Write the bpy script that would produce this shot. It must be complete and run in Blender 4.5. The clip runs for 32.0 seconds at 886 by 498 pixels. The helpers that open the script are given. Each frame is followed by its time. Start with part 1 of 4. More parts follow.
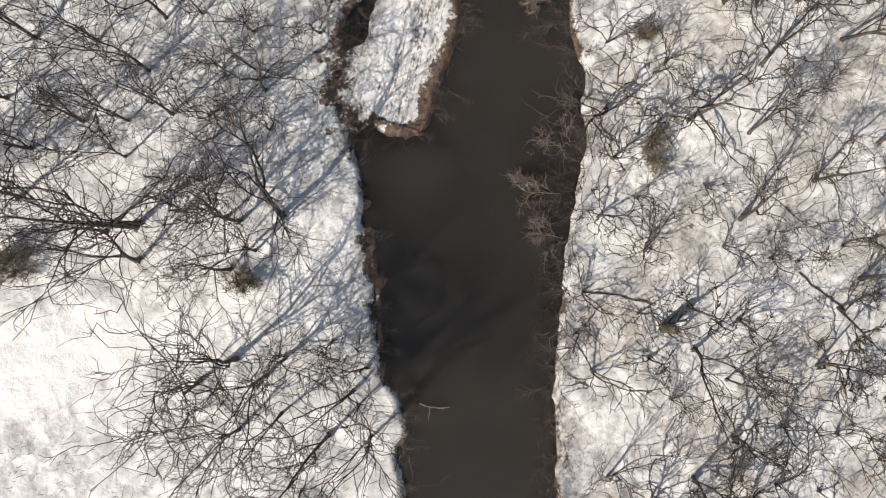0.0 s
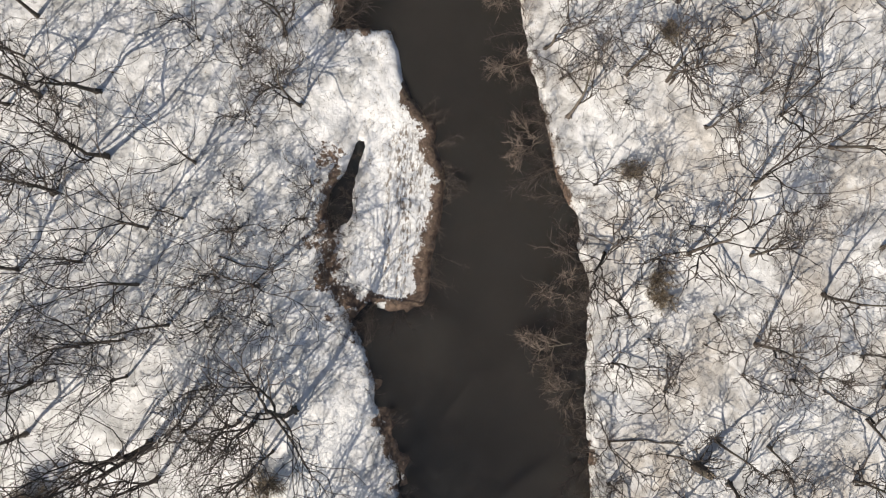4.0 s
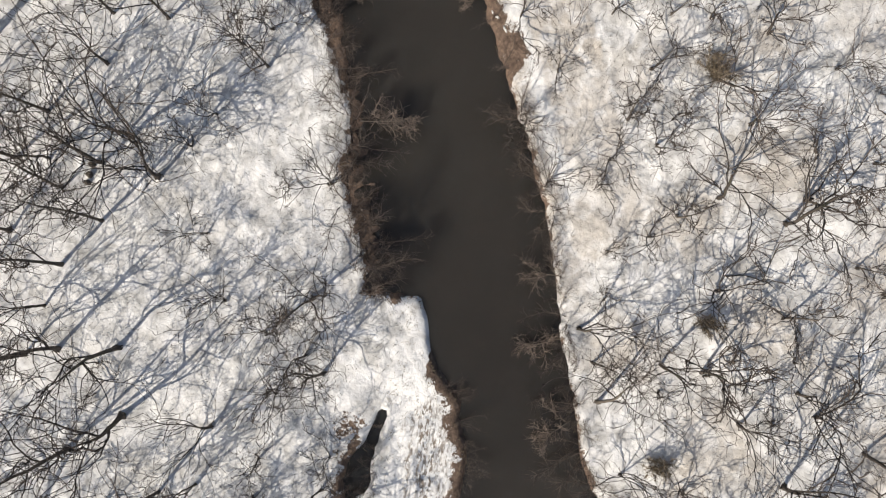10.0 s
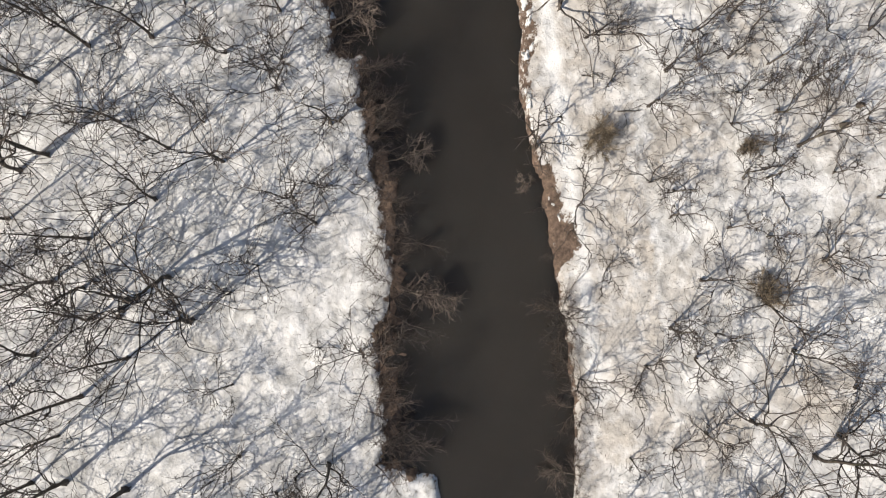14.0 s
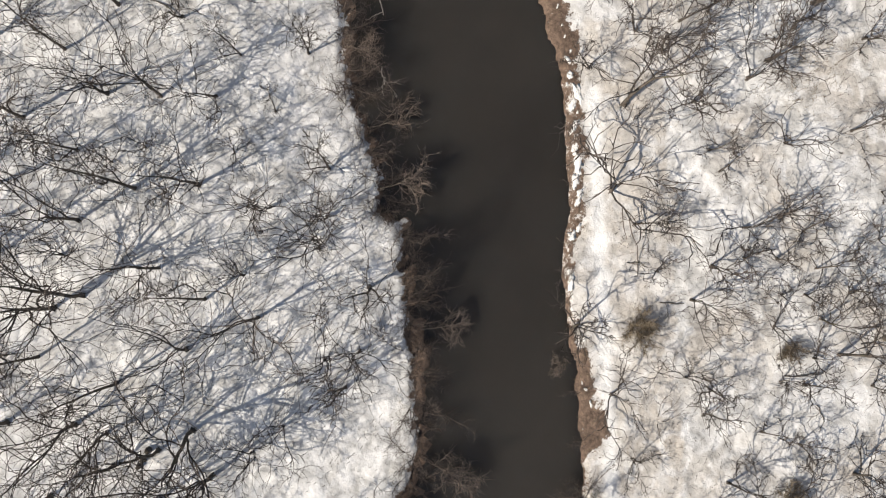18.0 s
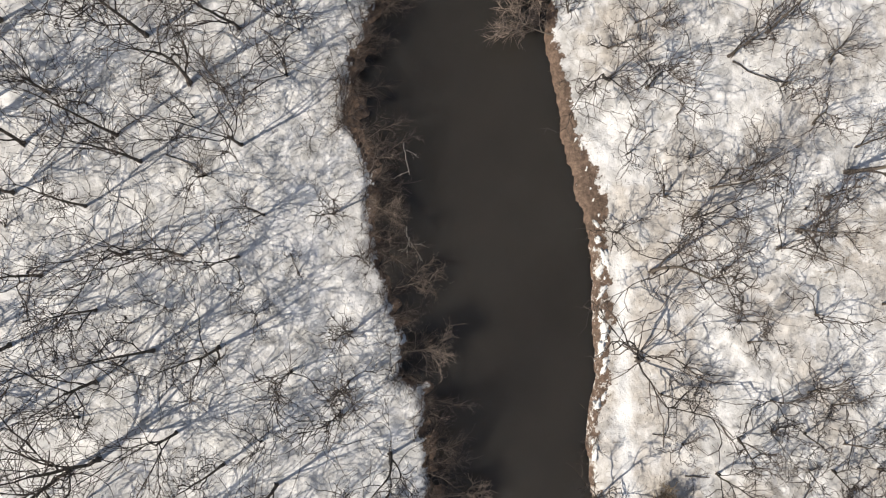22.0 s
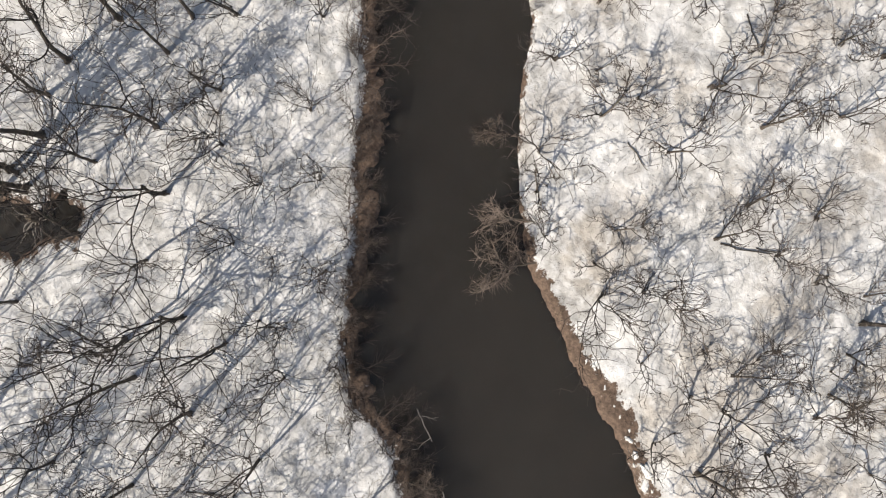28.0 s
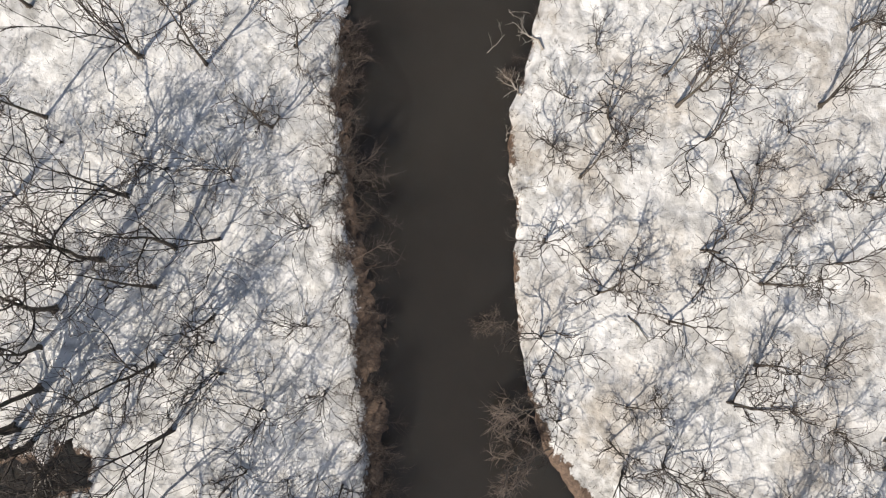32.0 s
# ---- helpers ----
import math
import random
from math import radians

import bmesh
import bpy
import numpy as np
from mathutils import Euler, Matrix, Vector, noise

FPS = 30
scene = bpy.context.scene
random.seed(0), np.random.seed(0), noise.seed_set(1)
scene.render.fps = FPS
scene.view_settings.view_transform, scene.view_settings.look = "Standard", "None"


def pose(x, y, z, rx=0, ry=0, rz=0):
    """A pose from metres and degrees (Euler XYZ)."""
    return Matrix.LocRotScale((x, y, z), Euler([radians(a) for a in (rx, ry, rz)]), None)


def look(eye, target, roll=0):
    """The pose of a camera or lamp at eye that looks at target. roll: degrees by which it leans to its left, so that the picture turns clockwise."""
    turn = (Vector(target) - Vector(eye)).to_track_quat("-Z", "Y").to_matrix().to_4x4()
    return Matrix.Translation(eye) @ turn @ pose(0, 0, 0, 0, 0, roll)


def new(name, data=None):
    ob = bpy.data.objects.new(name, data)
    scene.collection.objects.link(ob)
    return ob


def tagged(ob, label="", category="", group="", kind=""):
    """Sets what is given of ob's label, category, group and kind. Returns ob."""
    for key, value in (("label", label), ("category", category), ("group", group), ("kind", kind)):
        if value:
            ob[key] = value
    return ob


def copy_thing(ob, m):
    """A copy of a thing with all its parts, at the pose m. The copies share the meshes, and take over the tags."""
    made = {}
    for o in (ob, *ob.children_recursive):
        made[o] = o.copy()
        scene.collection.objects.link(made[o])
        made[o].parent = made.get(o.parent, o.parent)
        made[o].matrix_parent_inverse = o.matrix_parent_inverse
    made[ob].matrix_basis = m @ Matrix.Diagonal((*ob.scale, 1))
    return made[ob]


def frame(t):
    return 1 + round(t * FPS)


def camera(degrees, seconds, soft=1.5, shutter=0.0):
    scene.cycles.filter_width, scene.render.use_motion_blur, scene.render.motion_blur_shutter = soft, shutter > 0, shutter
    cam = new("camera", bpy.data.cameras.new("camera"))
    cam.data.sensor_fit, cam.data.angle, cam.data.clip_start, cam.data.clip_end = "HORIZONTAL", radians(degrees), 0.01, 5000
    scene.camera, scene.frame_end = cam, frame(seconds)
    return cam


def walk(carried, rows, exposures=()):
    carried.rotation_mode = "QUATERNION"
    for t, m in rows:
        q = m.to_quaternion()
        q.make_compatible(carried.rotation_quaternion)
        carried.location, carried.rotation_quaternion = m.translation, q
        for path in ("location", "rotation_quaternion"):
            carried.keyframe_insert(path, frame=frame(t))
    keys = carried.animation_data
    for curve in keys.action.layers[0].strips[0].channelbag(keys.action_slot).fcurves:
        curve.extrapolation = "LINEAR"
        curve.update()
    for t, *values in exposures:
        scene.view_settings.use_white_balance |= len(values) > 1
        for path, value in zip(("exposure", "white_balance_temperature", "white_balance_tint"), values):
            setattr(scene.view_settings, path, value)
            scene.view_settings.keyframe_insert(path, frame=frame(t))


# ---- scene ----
cam = camera(72.0, 32.0, soft=1.2)
PATH = [
    (0, 0.05, 0.49, 43.995, 1.89, -0.41, 55.39),
    (0.5, -1.211, 1.258, 43.944, 1.88, -0.41, 54.24),
    (1, -2.607, 2.128, 43.889, 1.89, -0.42, 52.96),
    (1.5, -3.818, 2.959, 43.833, 1.88, -0.42, 51.7),
    (2, -5.125, 3.887, 43.785, 1.88, -0.43, 50.5),
    (2.5, -6.317, 4.779, 43.733, 1.87, -0.43, 49.34),
    (3, -7.63, 5.795, 43.685, 1.88, -0.43, 47.95),
    (3.5, -8.779, 6.743, 43.632, 1.87, -0.44, 47.19),
    (5.5, -13.81, 10.845, 43.495, 1.85, -0.44, 46.53),
    (6, -15.162, 11.915, 43.458, 1.85, -0.44, 46.4),
    (6.5, -16.397, 12.908, 43.42, 1.84, -0.44, 46.4),
    (7, -17.766, 13.97, 43.385, 1.85, -0.44, 46.41),
    (7.5, -19.024, 14.921, 43.351, 1.84, -0.45, 46.59),
    (8, -20.42, 15.929, 43.306, 1.84, -0.45, 47.07),
    (8.5, -21.712, 16.785, 43.257, 1.83, -0.45, 47.83),
    (9, -23.169, 17.699, 43.201, 1.84, -0.45, 48.85),
    (9.5, -24.494, 18.502, 43.139, 1.83, -0.45, 49.73),
    (10, -25.928, 19.366, 43.071, 1.83, -0.45, 50.75),
    (10.5, -27.258, 20.089, 43.013, 1.82, -0.45, 51.72),
    (11, -28.742, 20.851, 42.981, 1.82, -0.46, 52.72),
    (11.5, -30.122, 21.526, 42.954, 1.81, -0.46, 53.6),
    (12, -31.649, 22.262, 42.915, 1.82, -0.46, 54.55),
    (12.5, -33.056, 22.903, 42.874, 1.8, -0.47, 55.55),
    (13, -34.623, 23.581, 42.84, 1.81, -0.47, 56.72),
    (13.5, -36.046, 24.17, 42.817, 1.79, -0.48, 57.69),
    (14, -37.627, 24.78, 42.802, 1.79, -0.49, 58.75),
    (14.5, -39.072, 25.314, 42.799, 1.78, -0.49, 59.69),
    (16.5, -45.05, 27.223, 42.718, 1.76, -0.5, 63.27),
    (17, -46.544, 27.66, 42.719, 1.75, -0.5, 63.64),
    (17.5, -48.028, 28.097, 42.716, 1.75, -0.49, 63.91),
    (18, -49.488, 28.508, 42.704, 1.74, -0.49, 64.08),
    (18.5, -50.943, 28.947, 42.69, 1.74, -0.49, 64.24),
    (19, -52.358, 29.371, 42.662, 1.74, -0.49, 64.38),
    (19.5, -53.76, 29.816, 42.621, 1.74, -0.49, 64.66),
    (20, -55.156, 30.221, 42.566, 1.75, -0.49, 64.75),
    (20.5, -56.566, 30.638, 42.497, 1.76, -0.5, 64.84),
    (21, -57.932, 31.072, 42.421, 1.77, -0.5, 64.9),
    (21.5, -59.281, 31.499, 42.367, 1.77, -0.51, 65.1),
    (22, -60.636, 31.952, 42.331, 1.76, -0.51, 65.18),
    (22.5, -62.007, 32.432, 42.303, 1.76, -0.51, 64.83),
    (23, -63.353, 32.962, 42.259, 1.75, -0.51, 63.98),
    (23.5, -64.704, 33.549, 42.195, 1.74, -0.5, 62.9),
    (24, -66.045, 34.207, 42.114, 1.73, -0.49, 61.73),
    (24.5, -67.366, 34.883, 42.064, 1.71, -0.48, 60.21),
    (25, -68.652, 35.584, 42.035, 1.7, -0.48, 58.82),
    (25.5, -69.894, 36.329, 42.002, 1.7, -0.47, 57.44),
    (27.5, -75.036, 39.889, 41.899, 1.68, -0.44, 51.68),
    (28, -76.312, 40.928, 41.894, 1.68, -0.44, 50.05),
    (28.5, -77.584, 41.988, 41.872, 1.67, -0.43, 48.36),
    (29, -78.807, 43.083, 41.85, 1.67, -0.42, 46.75),
    (29.5, -79.956, 44.191, 41.83, 1.65, -0.42, 45.42),
    (30, -81.249, 45.491, 41.806, 1.65, -0.42, 44.53),
    (30.5, -82.436, 46.639, 41.785, 1.63, -0.42, 44.01),
    (31, -83.754, 47.897, 41.795, 1.63, -0.42, 43.52),
    (31.5, -84.995, 49.011, 41.81, 1.62, -0.43, 43.16),
    (32, -86.36, 50.22, 41.818, 1.62, -0.43, 42.57),
]
walk(cam, [(t, pose(x, y, z, a, b, c)) for t, x, y, z, a, b, c in PATH], exposures=((0.0, 0.38, 7130, 10.0), (32.0, 0.38, 7130, 10.0)))

# ---- light ----
SHADE, ELEVATION = radians(98), radians(38)   # where the shadows point, how high the sun stands
world = bpy.data.worlds.new("winter_sky")
scene.world = world
world.use_nodes = True
wn = world.node_tree
sky = wn.nodes.new("ShaderNodeTexSky")
sky.sky_type, sky.sun_disc = "NISHITA", False
sky.sun_elevation, sky.sun_rotation = ELEVATION, radians(172)
sky.dust_density, sky.ozone_density = 1.5, 1.0
wn.links.new(sky.outputs["Color"], wn.nodes["Background"].inputs["Color"])
wn.nodes["Background"].inputs["Strength"].default_value = 0.085
lamp = bpy.data.lights.new("sun", "SUN")
lamp.energy, lamp.angle, lamp.color = 4.0, radians(0.4), (1.0, 0.955, 0.895)
sun = new("sun", lamp)
sun.matrix_world = look((0, 0, 60), (math.cos(SHADE) * math.cos(ELEVATION), math.sin(SHADE) * math.cos(ELEVATION), 60 - math.sin(ELEVATION)))

# ---- materials ----


def material(name, rough=0.8, spec=0.3):
    m = bpy.data.materials.new(name)
    m.use_nodes = True
    p = m.node_tree.nodes["Principled BSDF"]
    p.inputs["Roughness"].default_value = rough
    p.inputs["Specular IOR Level"].default_value = spec
    return m, m.node_tree, p


def node(tree, kind, **values):
    n = tree.nodes.new(kind)
    for key, value in values.items():
        n.inputs[key].default_value = value
    return n


def noise_at(tree, scale, detail=4.0, rough=0.55, squash=(1, 1, 1), distort=0.0):
    co = tree.nodes.new("ShaderNodeTexCoord")
    mp = node(tree, "ShaderNodeMapping", Scale=squash)
    tree.links.new(co.outputs["Object"], mp.inputs["Vector"])
    n = node(tree, "ShaderNodeTexNoise", Scale=scale, Detail=detail, Roughness=rough, Distortion=distort)
    tree.links.new(mp.outputs["Vector"], n.inputs["Vector"])
    return n.outputs["Fac"]


def ramp(tree, fac, stops):
    r = tree.nodes.new("ShaderNodeValToRGB")
    while len(r.color_ramp.elements) < len(stops):
        r.color_ramp.elements.new(0.5)
    for e, (at, c) in zip(r.color_ramp.elements, stops):
        e.position, e.color = at, (*c, 1) if len(c) == 3 else c
    tree.links.new(fac, r.inputs["Fac"])
    return r.outputs["Color"]


def blend(tree, fac, a, b, mode="MIX"):
    m = tree.nodes.new("ShaderNodeMix")
    m.data_type, m.blend_type = "RGBA", mode
    for socket, value in ((m.inputs[0], fac), (m.inputs[6], a), (m.inputs[7], b)):
        if isinstance(value, (int, float)):
            socket.default_value = value
        elif isinstance(value, tuple):
            socket.default_value = (*value, 1)
        else:
            tree.links.new(value, socket)
    return m.outputs[2]


def maths(tree, op, a, b=0.0, clamp=False):
    m = tree.nodes.new("ShaderNodeMath")
    m.operation, m.use_clamp = op, clamp
    for socket, value in zip(m.inputs, (a, b)):
        if isinstance(value, (int, float)):
            socket.default_value = value
        else:
            tree.links.new(value, socket)
    return m.outputs[0]


def bump(tree, shader, height, strength, distance):
    b = node(tree, "ShaderNodeBump", Strength=strength, Distance=distance)
    tree.links.new(height, b.inputs["Height"])
    tree.links.new(b.outputs["Normal"], shader.inputs["Normal"])


def wood_material(name, dark, light, scale, moss=None):
    m, t, p = material(name, 0.85, 0.2)
    c = ramp(t, noise_at(t, scale, 5, 0.6, (1, 1, 0.3)), ((0.3, dark), (0.7, light)))
    info = t.nodes.new("ShaderNodeObjectInfo")
    c = blend(t, maths(t, "MULTIPLY", info.outputs["Random"], 0.5), c, tuple(0.75 * v for v in dark))
    if moss:
        c = blend(t, maths(t, "MULTIPLY", ramp(t, noise_at(t, 1.3, 3), ((0.5, (0, 0, 0)), (0.65, (1, 1, 1)))), 0.5), c, moss)
    t.links.new(c, p.inputs["Base Color"])
    bump(t, p, noise_at(t, scale * 4, 4, 0.6, (1, 1, 0.2)), 0.6, 0.02)
    return m


bark = wood_material("bark", (0.055, 0.046, 0.04), (0.17, 0.145, 0.125), 3.0, (0.09, 0.095, 0.055))
limb_bark = wood_material("limb_bark", (0.032, 0.028, 0.026), (0.095, 0.083, 0.075), 4.0)
twig_bark = wood_material("twig_bark", (0.05, 0.041, 0.036), (0.125, 0.103, 0.09), 2.0)
brush_bark = wood_material("brush_bark", (0.06, 0.047, 0.041), (0.165, 0.13, 0.113), 2.0)
pale_bark = wood_material("pale_bark", (0.13, 0.105, 0.085), (0.36, 0.31, 0.26), 4.0)
willow_bark = wood_material("willow_bark", (0.12, 0.094, 0.08), (0.29, 0.232, 0.195), 2.0)
shrub_bark = wood_material("shrub_bark", (0.14, 0.11, 0.078), (0.31, 0.255, 0.19), 2.0)
pale_wood = wood_material("pale_wood", (0.2, 0.175, 0.15), (0.5, 0.46, 0.42), 5.0)
dry_stalk = wood_material("dry_stalk", (0.17, 0.135, 0.09), (0.33, 0.27, 0.18), 1.5)
cut_wood = wood_material("cut_wood", (0.16, 0.13, 0.1), (0.34, 0.29, 0.23), 6.0)

snow, t, p = material("snow", 0.75, 0.25)
cover = t.nodes.new("ShaderNodeAttribute")
cover.attribute_name = "bare"
clear = t.nodes.new("ShaderNodeAttribute")
clear.attribute_name = "clear"
white = ramp(t, noise_at(t, 0.35, 5, 0.6), ((0.3, (0.70, 0.70, 0.71)), (0.7, (0.86, 0.86, 0.855))))
# grey mottling: leaf litter, with fine undergrowth twigs and their shade painted in
litter = ramp(t, noise_at(t, 0.8, 3, 0.5, distort=0.7), ((0.36, (0, 0, 0)), (0.64, (1, 1, 1))))
patch = ramp(t, noise_at(t, 0.17, 4, 0.6), ((0.32, (0.6, 0.6, 0.6)), (0.62, (1, 1, 1))))
wooded = maths(t, "SUBTRACT", 1.0, clear.outputs["Fac"], True)
leafy = t.nodes.new("ShaderNodeAttribute")
leafy.attribute_name = "leafy"
litter = maths(t, "ADD", litter, maths(t, "MULTIPLY", leafy.outputs["Fac"], 0.4), True)
thin = maths(t, "MULTIPLY", maths(t, "MULTIPLY", litter, patch), wooded)
thin_shade_colour = ramp(t, noise_at(t, 1.9, 3, 0.55), ((0.32, (0.27, 0.266, 0.258)), (0.68, (0.5, 0.498, 0.487))))
thin_shade_colour = blend(t, leafy.outputs["Fac"], thin_shade_colour, blend(t, 1.0, thin_shade_colour, (1.03, 0.95, 0.87), "MULTIPLY"))
colour = blend(t, maths(t, "MULTIPLY", thin, 0.88), blend(t, clear.outputs["Fac"], white, (0.78, 0.78, 0.775)), thin_shade_colour)
speck = ramp(t, noise_at(t, 4.5, 5, 0.65, distort=1.2), ((0.57, (0, 0, 0)), (0.68, (1, 1, 1))))
colour = blend(t, maths(t, "MULTIPLY", maths(t, "MULTIPLY", speck, thin), maths(t, "ADD", 0.4, maths(t, "MULTIPLY", leafy.outputs["Fac"], 0.4))), colour, (0.2, 0.17, 0.14))
rows = t.nodes.new("ShaderNodeAttribute")
rows.attribute_name = "rows"


def streaks(tree, scale, squeeze):
    """Noise drawn out along the rows on the spit."""
    co = tree.nodes.new("ShaderNodeTexCoord")
    turned = node(tree, "ShaderNodeMapping", Rotation=(0, 0, radians(-133)))
    drawn = node(tree, "ShaderNodeMapping", Scale=(squeeze, 1, 1))
    n = node(tree, "ShaderNodeTexNoise", Scale=scale, Detail=3.0, Roughness=0.6)
    tree.links.new(co.outputs["Object"], turned.inputs["Vector"])
    tree.links.new(turned.outputs["Vector"], drawn.inputs["Vector"])
    tree.links.new(drawn.outputs["Vector"], n.inputs["Vector"])
    return n.outputs["Fac"]


dash = ramp(t, streaks(t, 5.4, 0.4), ((0.48, (0, 0, 0)), (0.55, (1, 1, 1))))
lane = ramp(t, streaks(t, 2.3, 0.06), ((0.4, (0.15, 0.15, 0.15)), (0.56, (1, 1, 1))))
colour = blend(t, maths(t, "MULTIPLY", maths(t, "MULTIPLY", dash, lane), rows.outputs["Fac"]), colour, (0.23, 0.195, 0.165))
earth = ramp(t, noise_at(t, 2.8, 7, 0.75), ((0.34, (0.055, 0.039, 0.031)), (0.5, (0.13, 0.09, 0.068)), (0.7, (0.24, 0.172, 0.13))))
ragged = maths(t, "ADD", cover.outputs["Fac"], maths(t, "MULTIPLY", maths(t, "SUBTRACT", noise_at(t, 1.7, 7, 0.75), 0.5), 2.4))
ragged = maths(t, "ADD", ragged, maths(t, "MULTIPLY", maths(t, "SUBTRACT", noise_at(t, 7.0, 4, 0.7), 0.5), 1.3))
edge = ramp(t, ragged, ((0.46, (0, 0, 0)), (0.54, (1, 1, 1))))
colour = blend(t, edge, colour, earth)
t.links.new(colour, p.inputs["Base Color"])
bump(t, p, maths(t, "ADD", noise_at(t, 1.2, 6, 0.6), maths(t, "MULTIPLY", noise_at(t, 14.0, 4, 0.6), 0.15)), 0.7, 0.25)

clean_snow, t, p = material("clean_snow", 0.7, 0.25)
t.links.new(ramp(t, noise_at(t, 6.0, 4), ((0.3, (0.72, 0.71, 0.69)), (0.7, (0.85, 0.85, 0.84)))), p.inputs["Base Color"])
bump(t, p, noise_at(t, 9.0, 4), 0.5, 0.05)

river, t, p = material("river_water", 0.07, 0.5)
p.inputs["IOR"].default_value = 1.333
silt = ramp(t, noise_at(t, 0.07, 4, 0.55), ((0.3, (0.0285, 0.0253, 0.0223)), (0.7, (0.0455, 0.0405, 0.035))))
t.links.new(silt, p.inputs["Base Color"])
p.inputs["Subsurface Weight"].default_value = 1.0
p.inputs["Subsurface Radius"].default_value = (1.0, 0.8, 0.65)
p.inputs["Subsurface Scale"].default_value = 8.0
bump(t, p, noise_at(t, 1.6, 4, 0.5), 0.12, 0.06)

# ---- the plan: banks of the river, upstream from the first view ----
BANK_WEST_LOWER = [
    (60, -50), (30, -24), (14.5, -12), (9.2, -9.5), (8.3, -7.9), (5.8, -7.3), (2.5, -6.4), (-0.8, -4.6), (-3.8, -3.2), (-8.1, -0.7),
    (-9.8, 0.0), (-11.2, 0.5), (-12.7, 0.9), (-14.2, 1.2), (-15.3, 1.6), (-16.4, 2.3), (-17.1, 3.4), (-18.1, 4.5), (-19.0, 5.4),
    (-19.5, 6.4), (-19.8, 7.8), (-20.3, 8.9), (-20.9, 9.8), (-20.2, 9.9), (-19.5, 9.1), (-19.1, 8.1), (-18.5, 7.2), (-17.7, 6.4),
    (-17.0, 5.6), (-16.4, 4.4), (-15.4, 3.5), (-14.2, 2.4), (-12.8, 2.2), (-11.6, 2.4), (-10.3, 3.0), (-9.2, 4.1), (-8.9, 5.1),
    (-9.5, 6.3), (-10.5, 7.6), (-11.2, 8.6), (-12.1, 10.0), (-13.4, 11.5),
]
BANK_WEST_UPPER = [
    (-15.2, 13.2), (-16.6, 13.9), (-17.8, 14.5), (-19.2, 14.7), (-21.1, 15.1), (-23.0, 16.1), (-25.3, 16.9), (-27.1, 15.5), (-28.1, 14.5), (-29.9, 15.9),
    (-34.8, 18.4), (-38.3, 21.5), (-41.9, 23.1), (-46.7, 24.9), (-50.8, 26.4), (-53.8, 27.5), (-54.8, 26.5), (-56.5, 27.6),
    (-59.5, 27.9), (-63.2, 28.5), (-66.8, 29.4), (-68.3, 30.5), (-70.8, 30.6), (-72.7, 30.5), (-75.9, 32.2), (-77.9, 34.4),
    (-80.7, 37.1), (-83.6, 39.8), (-86.5, 42.3), (-91.3, 46.8), (-97.1, 52.2), (-99.0, 53.7), (-102.2, 57.8), (-104.5, 61),
    (-112, 72), (-130, 100), (-160, 140),
]
BANK_EAST = [
    (72, -35), (36, -14), (18.5, -1.9), (12.3, 2.2), (9.2, 4.8), (6, 7.4), (3.5, 9.6), (1.1, 11.9), (-1.1, 14.6), (-3.8, 16),
    (-5.7, 17.6), (-8.6, 18.4), (-14, 21.8), (-17.1, 23.3), (-20.5, 25.8), (-25.1, 28.3), (-28.5, 29.9), (-32.8, 31.6),
    (-36.3, 33.1), (-39.8, 34.5), (-43.3, 35.6), (-45.7, 36.5), (-49, 38.6), (-53.4, 40.6), (-58.3, 42.5), (-62.8, 43.3),
    (-65.5, 43.9), (-69.6, 45.1), (-72, 45.5), (-73.7, 46.7), (-76.4, 48.4), (-79.8, 51.2), (-82.3, 53.5), (-84.4, 55.9),
    (-87.2, 58.6), (-89.9, 61.6), (-91.5, 65), (-93.8, 68.8), (-103, 82), (-120, 108), (-150, 150),
]
WATER = -0.75
ALONG, ACROSS, MIDDLE = np.array((-0.85, 0.527)), np.array((0.527, 0.85)), np.array((-40.0, 28.0))


def curve_through(points, step=0.35):
    """A smooth line through the points, with small uneven bays."""
    pts = [np.array(q, float) for q in points]
    pts = [2 * pts[0] - pts[1]] + pts + [2 * pts[-1] - pts[-2]]
    line = []
    for a, b, c, d in zip(pts, pts[1:], pts[2:], pts[3:]):
        n = max(2, min(40, int(np.linalg.norm(c - b) / step)))
        for k in range(n):
            f = k / n
            q = 0.5 * (2 * b + (c - a) * f + (2 * a - 5 * b + 4 * c - d) * f * f + (3 * b - a - 3 * c + d) * f ** 3)
            w = noise.noise_vector((q[0] * 0.6, q[1] * 0.6, 3.1)) * 0.3 + noise.noise_vector((q[0] * 1.9, q[1] * 1.9, 7.7)) * 0.2
            line.append(q + np.array((w.x, w.y)))
    return np.array(line)


WEST, EAST = curve_through(BANK_WEST_LOWER + BANK_WEST_UPPER), curve_through(BANK_EAST)


def near(points, line):
    """Distance from each point to a line, and to which of its segments."""
    starts, ways = line[:-1], line[1:] - line[:-1]
    squares = np.maximum((ways * ways).sum(1), 1e-9)
    best, which = np.empty(len(points)), np.empty(len(points), int)
    for k in range(0, len(points), 4000):
        r = points[k:k + 4000, None, :] - starts
        f = np.clip((r * ways).sum(2) / squares, 0, 1)
        r = r - f[:, :, None] * ways
        r = (r * r).sum(2)
        which[k:k + 4000] = r.argmin(1)
        best[k:k + 4000] = np.sqrt(r.min(1))
    return best, which


RING = np.concatenate((WEST, EAST[::-1]))
RING_NEXT = np.roll(RING, -1, 0)


